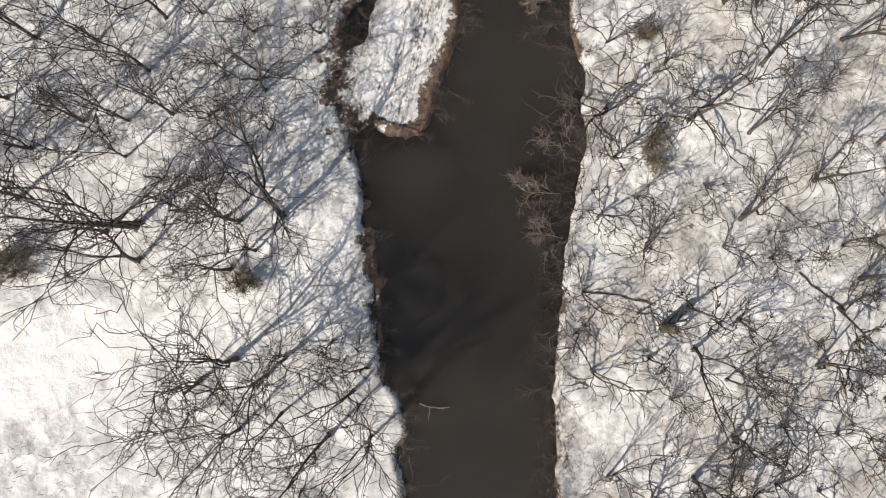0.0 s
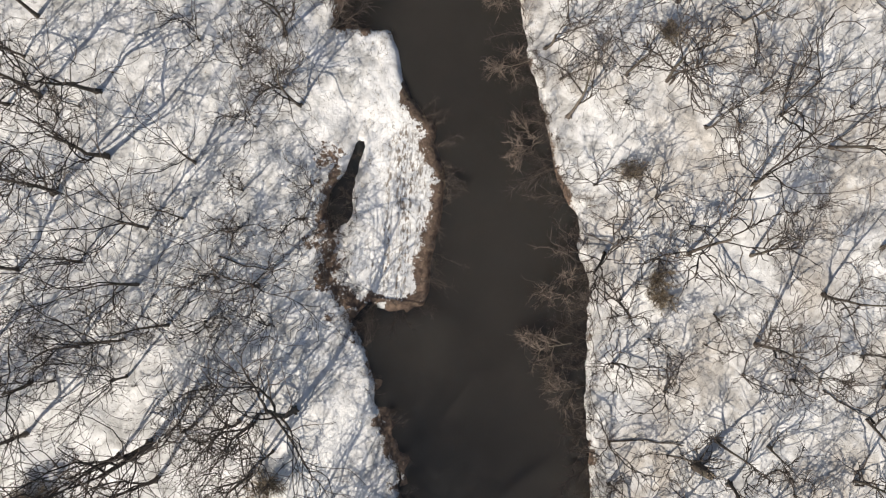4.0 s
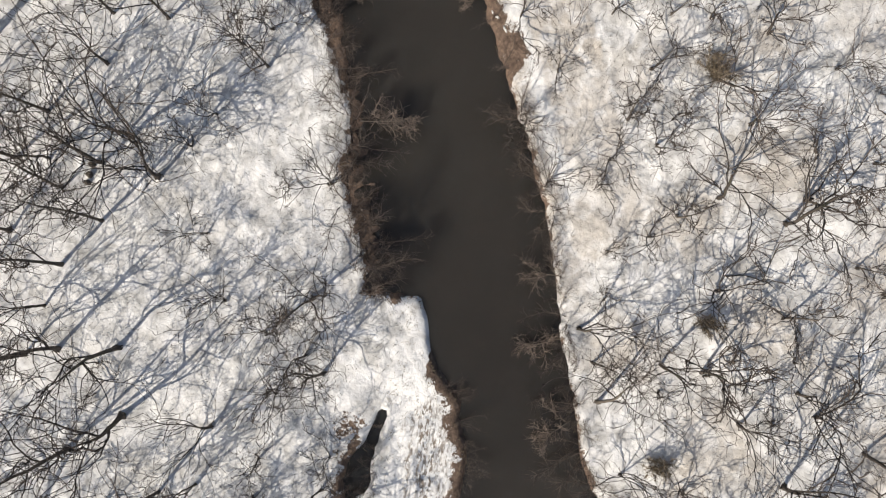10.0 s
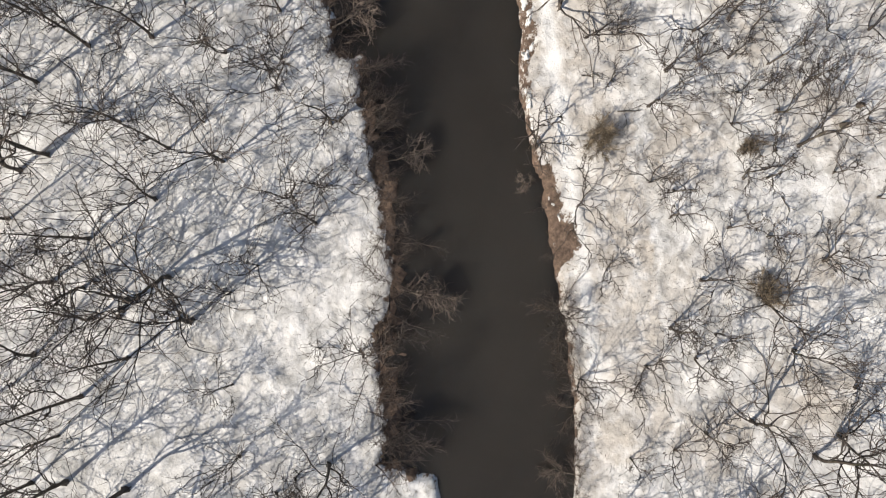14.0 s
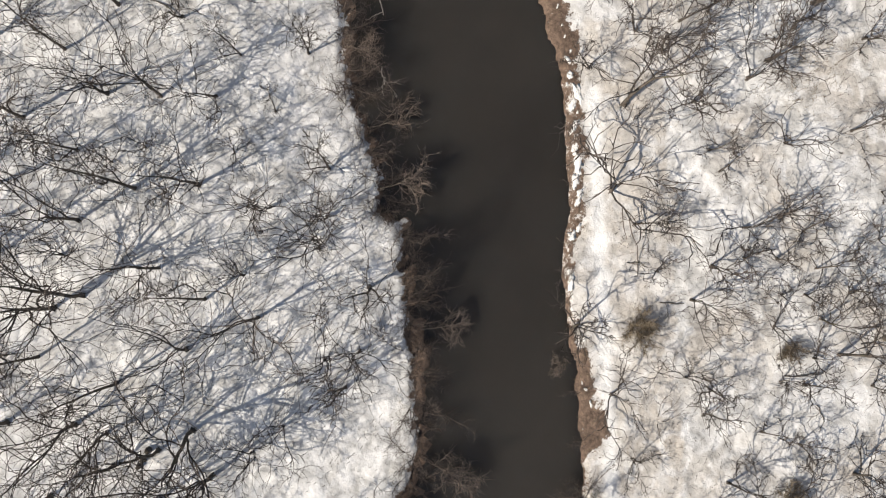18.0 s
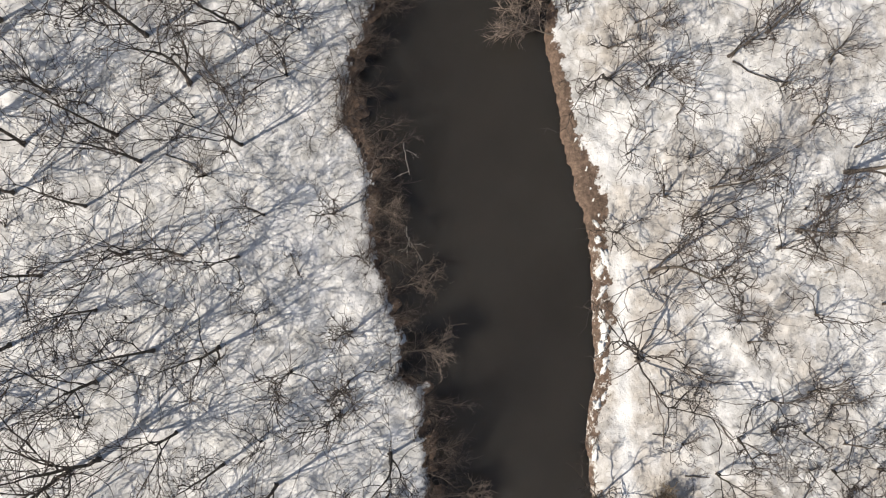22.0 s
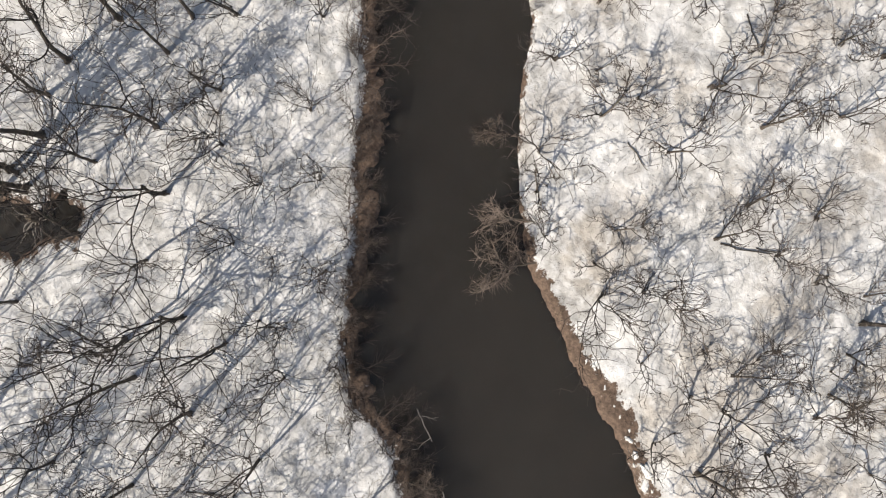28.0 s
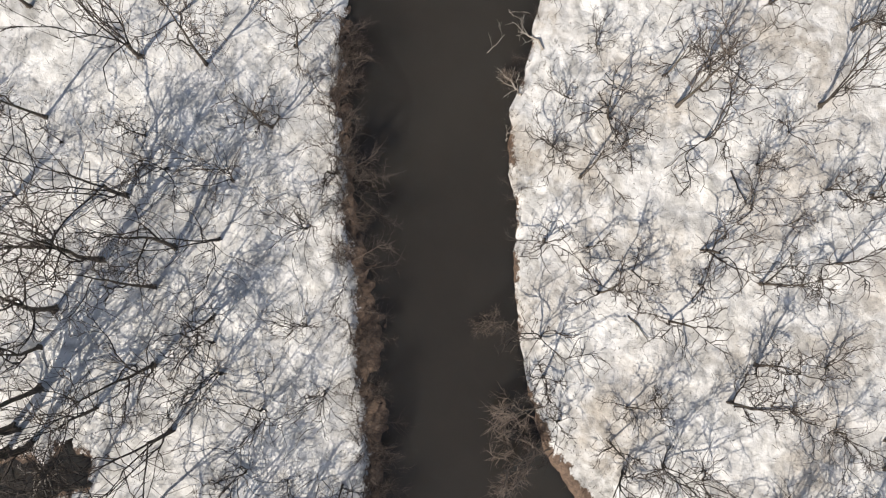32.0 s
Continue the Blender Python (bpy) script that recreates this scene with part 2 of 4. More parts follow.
def wet(points):
    rise = RING_NEXT[:, 1] - RING[:, 1]
    slope = (RING_NEXT[:, 0] - RING[:, 0]) / np.where(np.abs(rise) > 1e-9, rise, 1e-9)
    inside = np.empty(len(points), bool)
    for k in range(0, len(points), 4000):
        x, y = points[k:k + 4000, :1], points[k:k + 4000, 1:]
        crossed = ((RING[:, 1] > y) != (RING_NEXT[:, 1] > y)) & (x < RING[:, 0] + (y - RING[:, 1]) * slope)
        inside[k:k + 4000] = crossed.sum(1) % 2 == 1
    return inside


def waves(points, size, seed):
    """Cheap smooth unevenness, about -1 to 1."""
    rng = np.random.default_rng(seed)
    out = np.zeros(len(points))
    for k in range(9):
        a, f = rng.uniform(0, 6.28), rng.uniform(0.6, 1.7) / size * 6.28
        out += np.sin(points[:, 0] * math.cos(a) * f + points[:, 1] * math.sin(a) * f + rng.uniform(0, 6.28))
    return out / 3.5


CREEK = np.array([(-10.2, 1.3), (-12.2, 1.5), (-14.2, 1.8), (-15.9, 2.9), (-17.0, 4.3), (-18.4, 5.9), (-19.3, 7.3), (-19.9, 8.8), (-20.6, 9.8)])

SHELF = [(-112, 0.3), (-99, 0.6), (-92.5, 1.0), (-87, 1.8), (-80, 1.2), (-77, 1.0), (-72.5, 1.5), (-69, 0.7), (-66, 0.9), (-61, 0.6), (-56, 0.5), (-50, 0.9), (-34, 1.5), (-29, 0.8),
         (-26, 0.0), (-10, 0.0), (-7, 0.6), (-2, 0.8), (3, 0.4), (20, 0.2)]   # x, width
MUD_EAST = [(-77, 0.1), (-73.9, 0.6), (-70, 0.8), (-66, 1.1), (-62, 1.6), (-60, 1.6), (-56, 1.3), (-52, 1.4), (-50, 1.0), (-47, 0.9), (-44, 0.5), (-40, 0.7), (-36.5, 1.2),
            (-34.3, 1.9), (-33.5, 1.9), (-33.0, 0.1), (-25, 0.0)]   # x, width

POND = 0.08   # level of the pool in the wood


def land(points):
    """Height of the ground, distance to the shore (negative in the water), and on which bank."""
    west, _ = near(points, WEST)
    east, _ = near(points, EAST)
    d = np.minimum(west, east)
    sign = np.where(wet(points), -1.0, 1.0)
    steep = 0.32 + 0.12 * waves(points, 9, 4)
    up = np.clip(d / steep, 0, 1)
    z = np.where(sign > 0, WATER - 0.06 + 0.46 * up * up * (3 - 2 * up) + 0.6 * (1 - np.exp(-d / 7)), WATER - 0.06 - 0.9 * (1 - np.exp(-d / 1.5)))
    rough = np.clip(d / 1.5, 0, 1) * (sign > 0)
    z = z + rough * (0.09 * waves(points, 4.5, 1) + 0.05 * waves(points, 1.7, 2)) + 0.02 * waves(points, 0.8, 3) * (sign > 0)
    # the lower creek is choked with mud
    mud = np.clip(1.7 - near(points, CREEK[:5])[0], 0, 1) * np.clip((points[:, 0] + 17.4) / 0.8, 0, 1) * np.clip((-11.2 - points[:, 0]) / 1.0, 0, 1)
    z = np.where(mud > 0, np.maximum(z, WATER - 0.25 + 0.33 * np.clip(2 * mud, 0, 1) + 0.05 * waves(points, 1.2, 17)), z)
    # a low shelf of mud lies before the west bank
    reach = np.interp(points[:, 0], *zip(*SHELF)) 
    reach = reach * (1 + 0.35 * waves(points, 6, 18)) + 0.35 * waves(points, 1.8, 19) * np.clip(2 * reach, 0, 1)
    shelf = np.clip((reach - d) / 0.6, 0, 1) * (west < east) * (sign < 0)
    z = np.where(shelf > 0, np.maximum(z, WATER - 0.16 + 0.26 * shelf + 0.03 * waves(points, 0.9, 20)), z)
    # a thawed pool in the wood
    pool = thawed(points)
    z = z * (1 - pool) + (POND - 0.15) * pool
    return z, d * sign, west < east


def thawed(points, grow=0.0):
    """1 in the pool in the wood, fading over its ragged edge."""
    a = np.hypot((points[:, 0] + 97.0) * 0.85, points[:, 1] - 20.3) - 1.75
    b = np.hypot(points[:, 0] + 95.4, points[:, 1] - 23.1) - 1.45
    return np.clip(0.5 - (np.minimum(a, b) - grow + 0.35 * waves(points, 1.7, 23)) / 0.7, 0, 1)


def height(x, y):
    return float(land(np.array([(x, y)]))[0][0])


def fine_steps(inner, half, step, coarse, out=2500.0):
    """Steps that are fine in the middle, coarser outside and grow towards the horizon."""
    a = np.concatenate((-np.arange(inner, half, coarse)[::-1], np.arange(-inner + step, inner - step / 2, step), np.arange(inner, half, coarse)))
    far, s = [], coarse
    while not far or far[-1] < out:
        s *= 1.5
        far.append((far[-1] if far else a[-1]) + s)
    return np.concatenate((-np.array(far)[::-1], a, far))


def strip(points, line, inner, width):
    """1 on a band round a line, fading over a ragged edge."""
    d, _ = near(points, np.array(line, float))
    return np.clip((width + inner * waves(points, 2.2, 8) - d) / 0.5, 0, 1)


TRACK_EAST = [(-24, 29.9), (-27.6, 31.3), (-32.6, 33.7), (-35.6, 34.95), (-40.9, 37.3), (-46.4, 39.7), (-51.8, 42.1), (-56, 43.9)]
GLADE = [(-8.9, -22.0), (-7.0, -18.3), (-5.8, -15.0), (-5.5, -11.5), (-5.6, -7.5), (-6.2, -4.4)]
FIELD = [(-24, -52), (-14.0, -33.5), (-11.0, -28.0), (-9.3, -23.5)]
TRACK_LOW = [(-12, 24.4), (-8.6, 23.2), (-6.0, 21.9), (-2.9, 21.1), (-0.2, 19.3), (2.5, 16.2)]
ROWS = [(-12.0, 5.0), (-13.6, 8.2), (-15.2, 9.8), (-17.6, 12.0)]
SPIT = [(-12.0, 4.6), (-13.4, 7.4), (-16, 10.5), (-20, 13.2)]


def build_ground():
    s, v = fine_steps(88, 92, 0.36, 0.5), fine_steps(21, 47, 0.24, 0.6)
    S, V = np.meshgrid(s, v, indexing="ij")
    pts = MIDDLE + S.ravel()[:, None] * ALONG + V.ravel()[:, None] * ACROSS
    z, d, on_west = land(pts)
    n, m = len(s), len(v)
    i = (np.arange(n - 1)[:, None] * m + np.arange(m - 1)).ravel()
    quads = np.stack((i, i + m, i + m + 1, i + 1), 1)
    me = bpy.data.meshes.new("ground")
    me.vertices.add(n * m)
    me.vertices.foreach_set("co", np.column_stack((pts, z)).ravel())
    me.loops.add(len(quads) * 4)
    me.loops.foreach_set("vertex_index", quads.ravel())
    me.polygons.add(len(quads))
    me.polygons.foreach_set("loop_start", np.arange(0, len(quads) * 4, 4))
    me.polygons.foreach_set("use_smooth", np.ones(len(quads), bool))
    me.update()
    # bare earth: a strip at the foot of each bank, wide along the open east bank and round the tip of the spit
    x, y = pts[:, 0], pts[:, 1]
    wide_east = np.clip(np.minimum((-27 - x) / 6, (x + 79) / 4), 0, 1)
    on_spit = on_west & (near(pts, np.array(SPIT, float))[0] < 4.9)
    outer = on_spit & ((x + 16) * 0.73 + (y - 8.9) * 0.68 > 0)
    band = np.where(on_west, np.where(on_spit, np.where(outer, 1.0, -0.55), 0.2), np.interp(x, *zip(*MUD_EAST)))
    band = band + (0.25 - 0.1 * wide_east) * waves(pts, 5, 11) + (0.17 + 0.1 * wide_east) * waves(pts, 1.3, 12)
    icy = np.clip(np.minimum((-40 - x) / 3, (x + 60) / 3), 0, 1) * ~on_west
    bare = np.minimum(np.clip(0.5 + (band - d) / (0.8 - 0.2 * wide_east), 0, 1), 1.0 - 0.35 * icy)
    bank_mud = near(pts, CREEK - np.array((0.45, 0.35)))[0]
    from_spit = near(pts, np.array(SPIT, float))[0]
    muddy = 0.72 * np.clip(1.25 + 0.6 * waves(pts, 2.3, 14) + 0.25 * waves(pts, 0.8, 15) - 0.8 * bank_mud, 0, 1)
    bare = np.maximum(bare, muddy * np.clip((from_spit - np.where(x < -16.3, 4.5, 3.0)) / 0.5, 0, 1))
    for a, b, r, most in ((-11.1, 2.3, 1.7, 0.8), (-21.4, 7.4, 1.5, 0.55), (-17.4, 3.2, 1.3, 0.7)):
        bare = np.maximum(bare, most * np.clip(r + 0.5 * waves(pts, 1.6, 16) - np.hypot(x - a, y - b), 0, 1))
    bare = np.maximum(bare, 0.85 * thawed(pts, 0.5))
    clear = np.maximum.reduce([strip(pts, TRACK_EAST, 0.15, 0.75), strip(pts, GLADE, 0.5, 1.7), strip(pts, FIELD, 1.0, 3.3), 0.9 * strip(pts, TRACK_LOW, 0.4, 0.6), 0.85 * strip(pts, SPIT, 0.4, 3.0)])
    for name, values in (("bare", bare), ("clear", clear), ("rows", strip(pts, ROWS, 0.5, 1.9)), ("leafy", np.maximum(np.clip(0.35 + 0.8 * waves(pts, 11, 33), 0, 1), 1.0 * (near(pts, np.array(TRACK_EAST, float))[0] < 5)) * ~on_west)):
        at = me.attributes.new(name, "FLOAT", "POINT")
        at.data.foreach_set("value", values.astype(np.float32))
    me.materials.append(snow)
    return tagged(new("ground", me), "snow-covered forest floor with leaf litter and bare banks", "ground", kind="structure")


build_ground()


def build_water():
    s = np.concatenate(([-400], np.arange(-110, 111, 2.0), [400]))
    v = np.concatenate(([-400], np.arange(-60, 61, 2.0), [400]))
    bm = bmesh.new()
    rows = [[bm.verts.new((*(MIDDLE + a * ALONG + b * ACROSS), WATER)) for b in v] for a in s]
    for r, q in zip(rows, rows[1:]):
        for k in range(len(v) - 1):
            bm.faces.new((r[k], q[k], q[k + 1], r[k + 1]))
    me = bpy.data.meshes.new("river")
    bm.to_mesh(me)
    bm.free()
    me.materials.append(river)
    return tagged(new("river", me), "dark brown calm river water between snowy banks", "river", kind="structure")


build_water()


def build_pond():
    bm = bmesh.new()
    ring = [bm.verts.new((-96.3 + 4.2 * math.cos(w), 21.6 + 4.2 * math.sin(w), POND)) for w in np.linspace(0, 2 * math.pi, 40, endpoint=False)]
    bm.faces.new(ring)
    me = bpy.data.meshes.new("pond")
    bm.to_mesh(me)
    bm.free()
    me.materials.append(river)
    return tagged(new("pond", me), "small dark pool of meltwater in the snowy wood", "pond", kind="structure")


build_pond()

# ---- wood: every branch is a tapered, crooked tube ----


class Wood:
    """Gathers tubes into one mesh."""

    def __init__(self):
        self.verts, self.faces = [], []

    def tube(self, line, radii, sides):
        start, n = len(self.verts), len(line)
        for k, (q, r) in enumerate(zip(line, radii)):
            d = (line[min(k + 1, n - 1)] - line[max(k - 1, 0)]).normalized()
            a = d.orthogonal().normalized()
            b = d.cross(a)
            if k == n - 1 and r < 0.012:
                self.verts.append(q)
                continue
            for j in range(sides):
                w = 6.28319 * j / sides
                self.verts.append(q + (a * math.cos(w) + b * math.sin(w)) * r)
        for k in range(n - 1):
            lo, hi = start + k * sides, start + (k + 1) * sides
            tip = k == n - 2 and radii[-1] < 0.012
            for j in range(sides):
                i = (j + 1) % sides
                self.faces.append((lo + j, lo + i, hi) if tip else (lo + j, lo + i, hi + i, hi + j))
        if radii[-1] >= 0.012:
            self.faces.append(tuple(start + (n - 1) * sides + j for j in range(sides)))

    def mesh(self, name, mat, smooth=True):
        me = bpy.data.meshes.new(name)
        me.from_pydata(self.verts, [], self.faces)
        if smooth:
            me.polygons.foreach_set("use_smooth", np.ones(len(me.polygons), bool))
        me.materials.append(mat)
        return me


def part(name, mesh, parent, label=""):
    ob = new(name, mesh)
    ob.parent = parent
    return tagged(ob, label)


def crooked(rng, start, way, length, steps, bend, lift):
    """A line that wanders from start along way; lift turns it upwards (or down)."""
    line, d = [start], way.normalized()
    for _ in range(steps):
        d = (d + Vector((rng.gauss(0, bend), rng.gauss(0, bend), rng.gauss(0, bend) + lift))).normalized()
        line.append(line[-1] + d * (length / steps))
    return line


def taper(a, b, n):
    return [a + (b - a) * k / (n - 1) for k in range(n)]


def away(rng, d, angle):
    """A way at that angle to d, turned at random about it."""
    a = d.orthogonal().normalized()
    a.rotate(Matrix.Rotation(rng.uniform(0, 6.283), 3, d))
    return (d * math.cos(angle) + a * math.sin(angle)).normalized()


def on(line, f):
    k = min(int(f * (len(line) - 1)), len(line) - 2)
    g = f * (len(line) - 1) - k
    return line[k].lerp(line[k + 1], g), (line[k + 1] - line[k]).normalized()


def tree(seed, tall, share, fork, limbs, spread, rises, boughs=12, twigs=4, finest=1, lean=0.06, thick=0.0115, pale=False, crook=1.0, open_angle=(0.4, 0.85), lift=0.03, split=False):
    """A bare tree at the origin: a trunk up to a share of its height, limbs with their branches, and a crown of twigs."""
    rng = random.Random(seed)
    root = new("tree")
    root.empty_display_size = 0.3
    wood = Wood()
    r0 = thick * tall
    trunk = crooked(rng, Vector((0, 0, -0.25)), Vector((rng.gauss(0, lean), rng.gauss(0, lean), 1)), tall * share, 9, 0.07, 0.03)
    end = 0.15 if share > 0.5 else 0.6
    wood.tube(trunk, [r0 * (1.45 if k == 0 else 1) * (1 - (1 - end) * k / 9) for k in range(10)], 8)
    for k in range(4):
        w = rng.uniform(0, 6.28)
        foot = Vector((math.cos(w), math.sin(w), 0))
        wood.tube([Vector((0, 0, 0.4)) + foot * r0 * 0.5, Vector((0, 0, 0.08)) + foot * r0 * 1.4, Vector((0, 0, -0.15)) + foot * r0 * 2.3], [r0 * 0.5, r0 * 0.4, r0 * 0.2], 5)
    part("trunk", wood.mesh("trunk", pale_bark if pale else bark), root)
    crown = Wood()
    turn = rng.uniform(0, 6.28)
    for n in range(limbs):
        f = fork + (0.99 - fork) * (n / (limbs - 1)) ** 0.8
        base, d = on(trunk, f)
        turn += 2.4 + rng.uniform(-0.6, 0.6)
        rise = rng.uniform(*rises)
        way = Vector((math.cos(turn) * math.cos(rise), math.sin(turn) * math.cos(rise), math.sin(rise)))
        length = tall * spread * rng.uniform(0.75, 1.15) * (1.1 - (0.5 if share > 0.5 else 0.1) * (f - fork) / (1 - fork))
        limb = crooked(rng, base, way, length, 9, 0.17 * crook, 0.035)
        r1 = max(0.026, r0 * (1 - (1 - end) * f) * rng.uniform(0.46, 0.72))
        arm = Wood()
        arm.tube(limb, taper(r1, 0.014, 10), 4)
        count = max(3, round(boughs * length / (tall * spread))) + rng.randint(-1, 1)
        for m in range(count):
            g = 0.1 + 0.88 * (m + rng.random()) / count
            q, d = on(limb, g)
            bough = crooked(rng, q, away(rng, d, rng.uniform(*open_angle)), length * rng.uniform(0.22, 0.75) * (1.2 - 0.6 * g), 5, 0.32 * crook, lift)
            crown.tube(bough, taper(max(0.028, min(0.052, r1 * 0.6 * (1.1 - g * 0.6))), 0.014, 6), 3)
            for _ in range(twigs):
                q2, d2 = on(bough, rng.uniform(0.08, 1.0))
                twig = crooked(rng, q2, away(rng, d2, rng.uniform(0.45, 1.15)), rng.uniform(0.4, 1.8) * min(1.1, (tall + 4) / 15), 2, 0.28 * crook, 0.03)
                crown.tube(twig, (0.0155, 0.013, 0.005), 3)
                for _ in range(finest if rng.random() < 0.55 else 0):
                    q3, d3 = on(twig, rng.uniform(0.1, 0.9))
                    crown.tube([q3, q3 + away(rng, d3, rng.uniform(0.45, 1.2)) * rng.uniform(0.2, 0.65)], (0.0115, 0.005), 3)
        ob = part("limb", arm.mesh("limb", pale_bark if pale else limb_bark), root)
        if split:
            tagged(part("crown", crown.mesh("crown", twig_bark, False), ob, "thin grey-brown leafless boughs and twigs"), kind="stuff")
            crown = Wood()
    if split:
        return root
    tagged(part("crown", crown.mesh("crown", willow_bark if pale else twig_bark, False), root, "thin grey-brown leafless boughs and twigs"), kind="stuff")
    return root


def bush(seed, tall, stems, mat, name="bush", flat=0.5, side=7, thin=0.0105, finest=3, stout=1.0):
    """A leafless bush of many stems from one foot."""
    rng = random.Random(seed)
    root = new(name)
    root.empty_display_size = 0.2
    fine = Wood()
    for n in range(stems):
        w = 6.28 * n / stems + rng.uniform(-0.7, 0.7)
        out = rng.uniform(0.15, 1.0) * flat
        way = Vector((math.cos(w) * out, math.sin(w) * out, 1))
        stem = crooked(rng, Vector((math.cos(w) * 0.12, math.sin(w) * 0.12, -0.2)), way, tall * rng.uniform(0.6, 1.15), 6, 0.2, 0.03)
        shaft = Wood()
        shaft.tube(stem, taper(stout * (0.022 * tall / 3 + 0.01), 0.009, 7), 4)
        part("stem", shaft.mesh("stem", mat), root)
        for _ in range(side):
            q, d = on(stem, rng.uniform(0.15, 1.0))
            twig = crooked(rng, q, away(rng, d, rng.uniform(0.4, 1.1)), tall * rng.uniform(0.12, 0.38), 2, 0.3, 0.04)
            fine.tube(twig, (thin * 1.25, thin, 0.006), 3)
            for _ in range(finest):
                q3, d3 = on(twig, rng.uniform(0.1, 0.95))
                fine.tube([q3, q3 + away(rng, d3, rng.uniform(0.4, 1.2)) * rng.uniform(0.12, 0.42)], (thin * 0.75, 0.004), 3)
    tagged(part("crown", fine.mesh("crown", mat, False), root), kind="stuff")
    return root


def place(pattern, x, y, turn, size, tip=0.0, tip_way=0.0, sink=0.0):
    m = pose(x, y, height(x, y) - sink) @ Matrix.Rotation(tip_way, 4, "Z") @ Matrix.Rotation(tip, 4, "Y") @ Matrix.Rotation(turn - tip_way, 4, "Z")
    ob = copy_thing(pattern, m)
    ob.scale = (size, size, size)
    return ob


def drop_pattern(ob):
    for o in (*ob.children_recursive, ob):
        bpy.data.objects.remove(o)


# ---- the trees, by bank and stretch ----
TREES_EAST_0 = [
    (18.2, 12.9), (17.1, 8.8), (15.2, 16.2),
]
TREES_EAST_1 = [
    (7.3, 8.1), (7.6, 13.5), (10.3, 18.3), (9.5, 20.5), (17.9, 25.1), (18.7, 22.7), (5.9, 19.8), (10.2, 26.5), (19.3, 25.4),
    (-16.3, 24.4), (-10.8, 27.2), (-13.9, 23.6), (-11.5, 22.1), (-4.9, 34.6), (-3.2, 33.3), (-8, 35.8), (-4.6, 42.3), (-7.8, 31.2),
    (-2.9, 22.6), (0.3, 23.1), (1.4, 21.2), (-1.2, 33.3), (-4.2, 28.7), (1.1, 28.4), (-8.4, 29.1),
]
TREES_EAST_2 = [
    (-19.3, 29.4), (-16.8, 27), (-18.2, 32.4), (-18.1, 34.8), (-13.2, 42.7), (-12.8, 40.4), (-41.2, 45.8), (-42.5, 42.2), (-35.3, 53.7),
    (-35.6, 47.8), (-41.4, 35.2), (-39.7, 43.5), (-34.7, 50.9), (-33.7, 41.8), (-36.2, 35.5), (-36.6, 50.8), (-32.2, 40.6), (-32.3, 49.4),
    (-31.8, 51), (-35, 40.7), (-28.9, 52.1), (-27.3, 40.1), (-22.9, 36.9), (-23.6, 39), (-17.2, 37.9), (-25.8, 29.3), (-23.9, 48.3),
    (-19.8, 43.1), (-24.2, 33.7), (-30.2, 30.5), (-15.4, 45.3), (-24.3, 43.2), (-25.6, 36.5),
]
TREES_EAST_3 = [
    (-46.2, 42.3), (-54.1, 45.4), (-46.9, 49.3), (-48.6, 49.3), (-40.7, 48.1), (-46.7, 54.3), (-39.7, 50.1), (-49, 41.9), (-42.6, 49),
    (-37.6, 55.2), (-65.5, 56.8), (-62.1, 62.9), (-63.3, 51.7), (-65.9, 50.6), (-65.9, 59.9), (-69.4, 53.5), (-70.5, 51.7), (-53.7, 58.6),
    (-56, 62), (-62, 59.2), (-58.7, 60.1), (-57.4, 53.6), (-73.1, 48), (-69.7, 49.3), (-75.9, 49.5), (-42, 51.5), (-36.2, 59.7),
    (-62.3, 47.4), (-57.7, 51.5), (-57.5, 44.5), (-58.4, 48.5), (-56.2, 49.6), (-54.7, 60.7), (-52.5, 55.7), (-51.9, 54), (-67.6, 48.5),
    (-52.1, 49.9),
]
TREES_EAST_4 = [
    (-72.3, 58), (-77.9, 51.4), (-84.5, 65.7), (-83.3, 61.4), (-74.9, 70.3), (-73.2, 67.6), (-78.6, 69.1), (-76.3, 81.7), (-70.2, 72.2),
    (-74.8, 73.4), (-86.1, 61.8), (-81.7, 69.5), (-82, 72.8), (-83.8, 70.4), (-74.5, 76.1), (-82.2, 56.5), (-67.7, 73.9), (-87.7, 65),
]
TREES_WEST_1 = [
    (-23.3, -14.6), (-14.9, -10), (-14.8, -15.3), (-21.3, -21.4), (-17.1, -5.7), (-8.4, -11.8), (-17.8, -2.5), (-27.1, 8.4),
    (-25.3, 8.5), (-27.4, 0.2), (-30.2, -14), (-32.5, -8.5), (-26.2, -5.4), (-23.7, -8.6), (-23.6, 1.3), (-20.2, -4.2), (-25, -3.1),
    (-26.3, 5.1), (-31.9, -4), (-20.1, -9.0), (-10.9, -9.3), (-18.5, -6.8),
    (-19.4, -13.5), (-15.7, -17.6), (-1.0, -12.0), (0.0, -8.7), (3.8, -9.6), (5.4, -12.7), (7.2, -10.4), (-2.9, -15.1),
    (-3.1, -18.0), (-1.6, -20.0), (-0.7, -13.9), (2.2, -14.6), (3.0, -7.8), (1.4, -17.6), (-13.7, -12.1), (-11.7, -9.9), (-8.5, -9.6), (-12.7, -16.8),
]
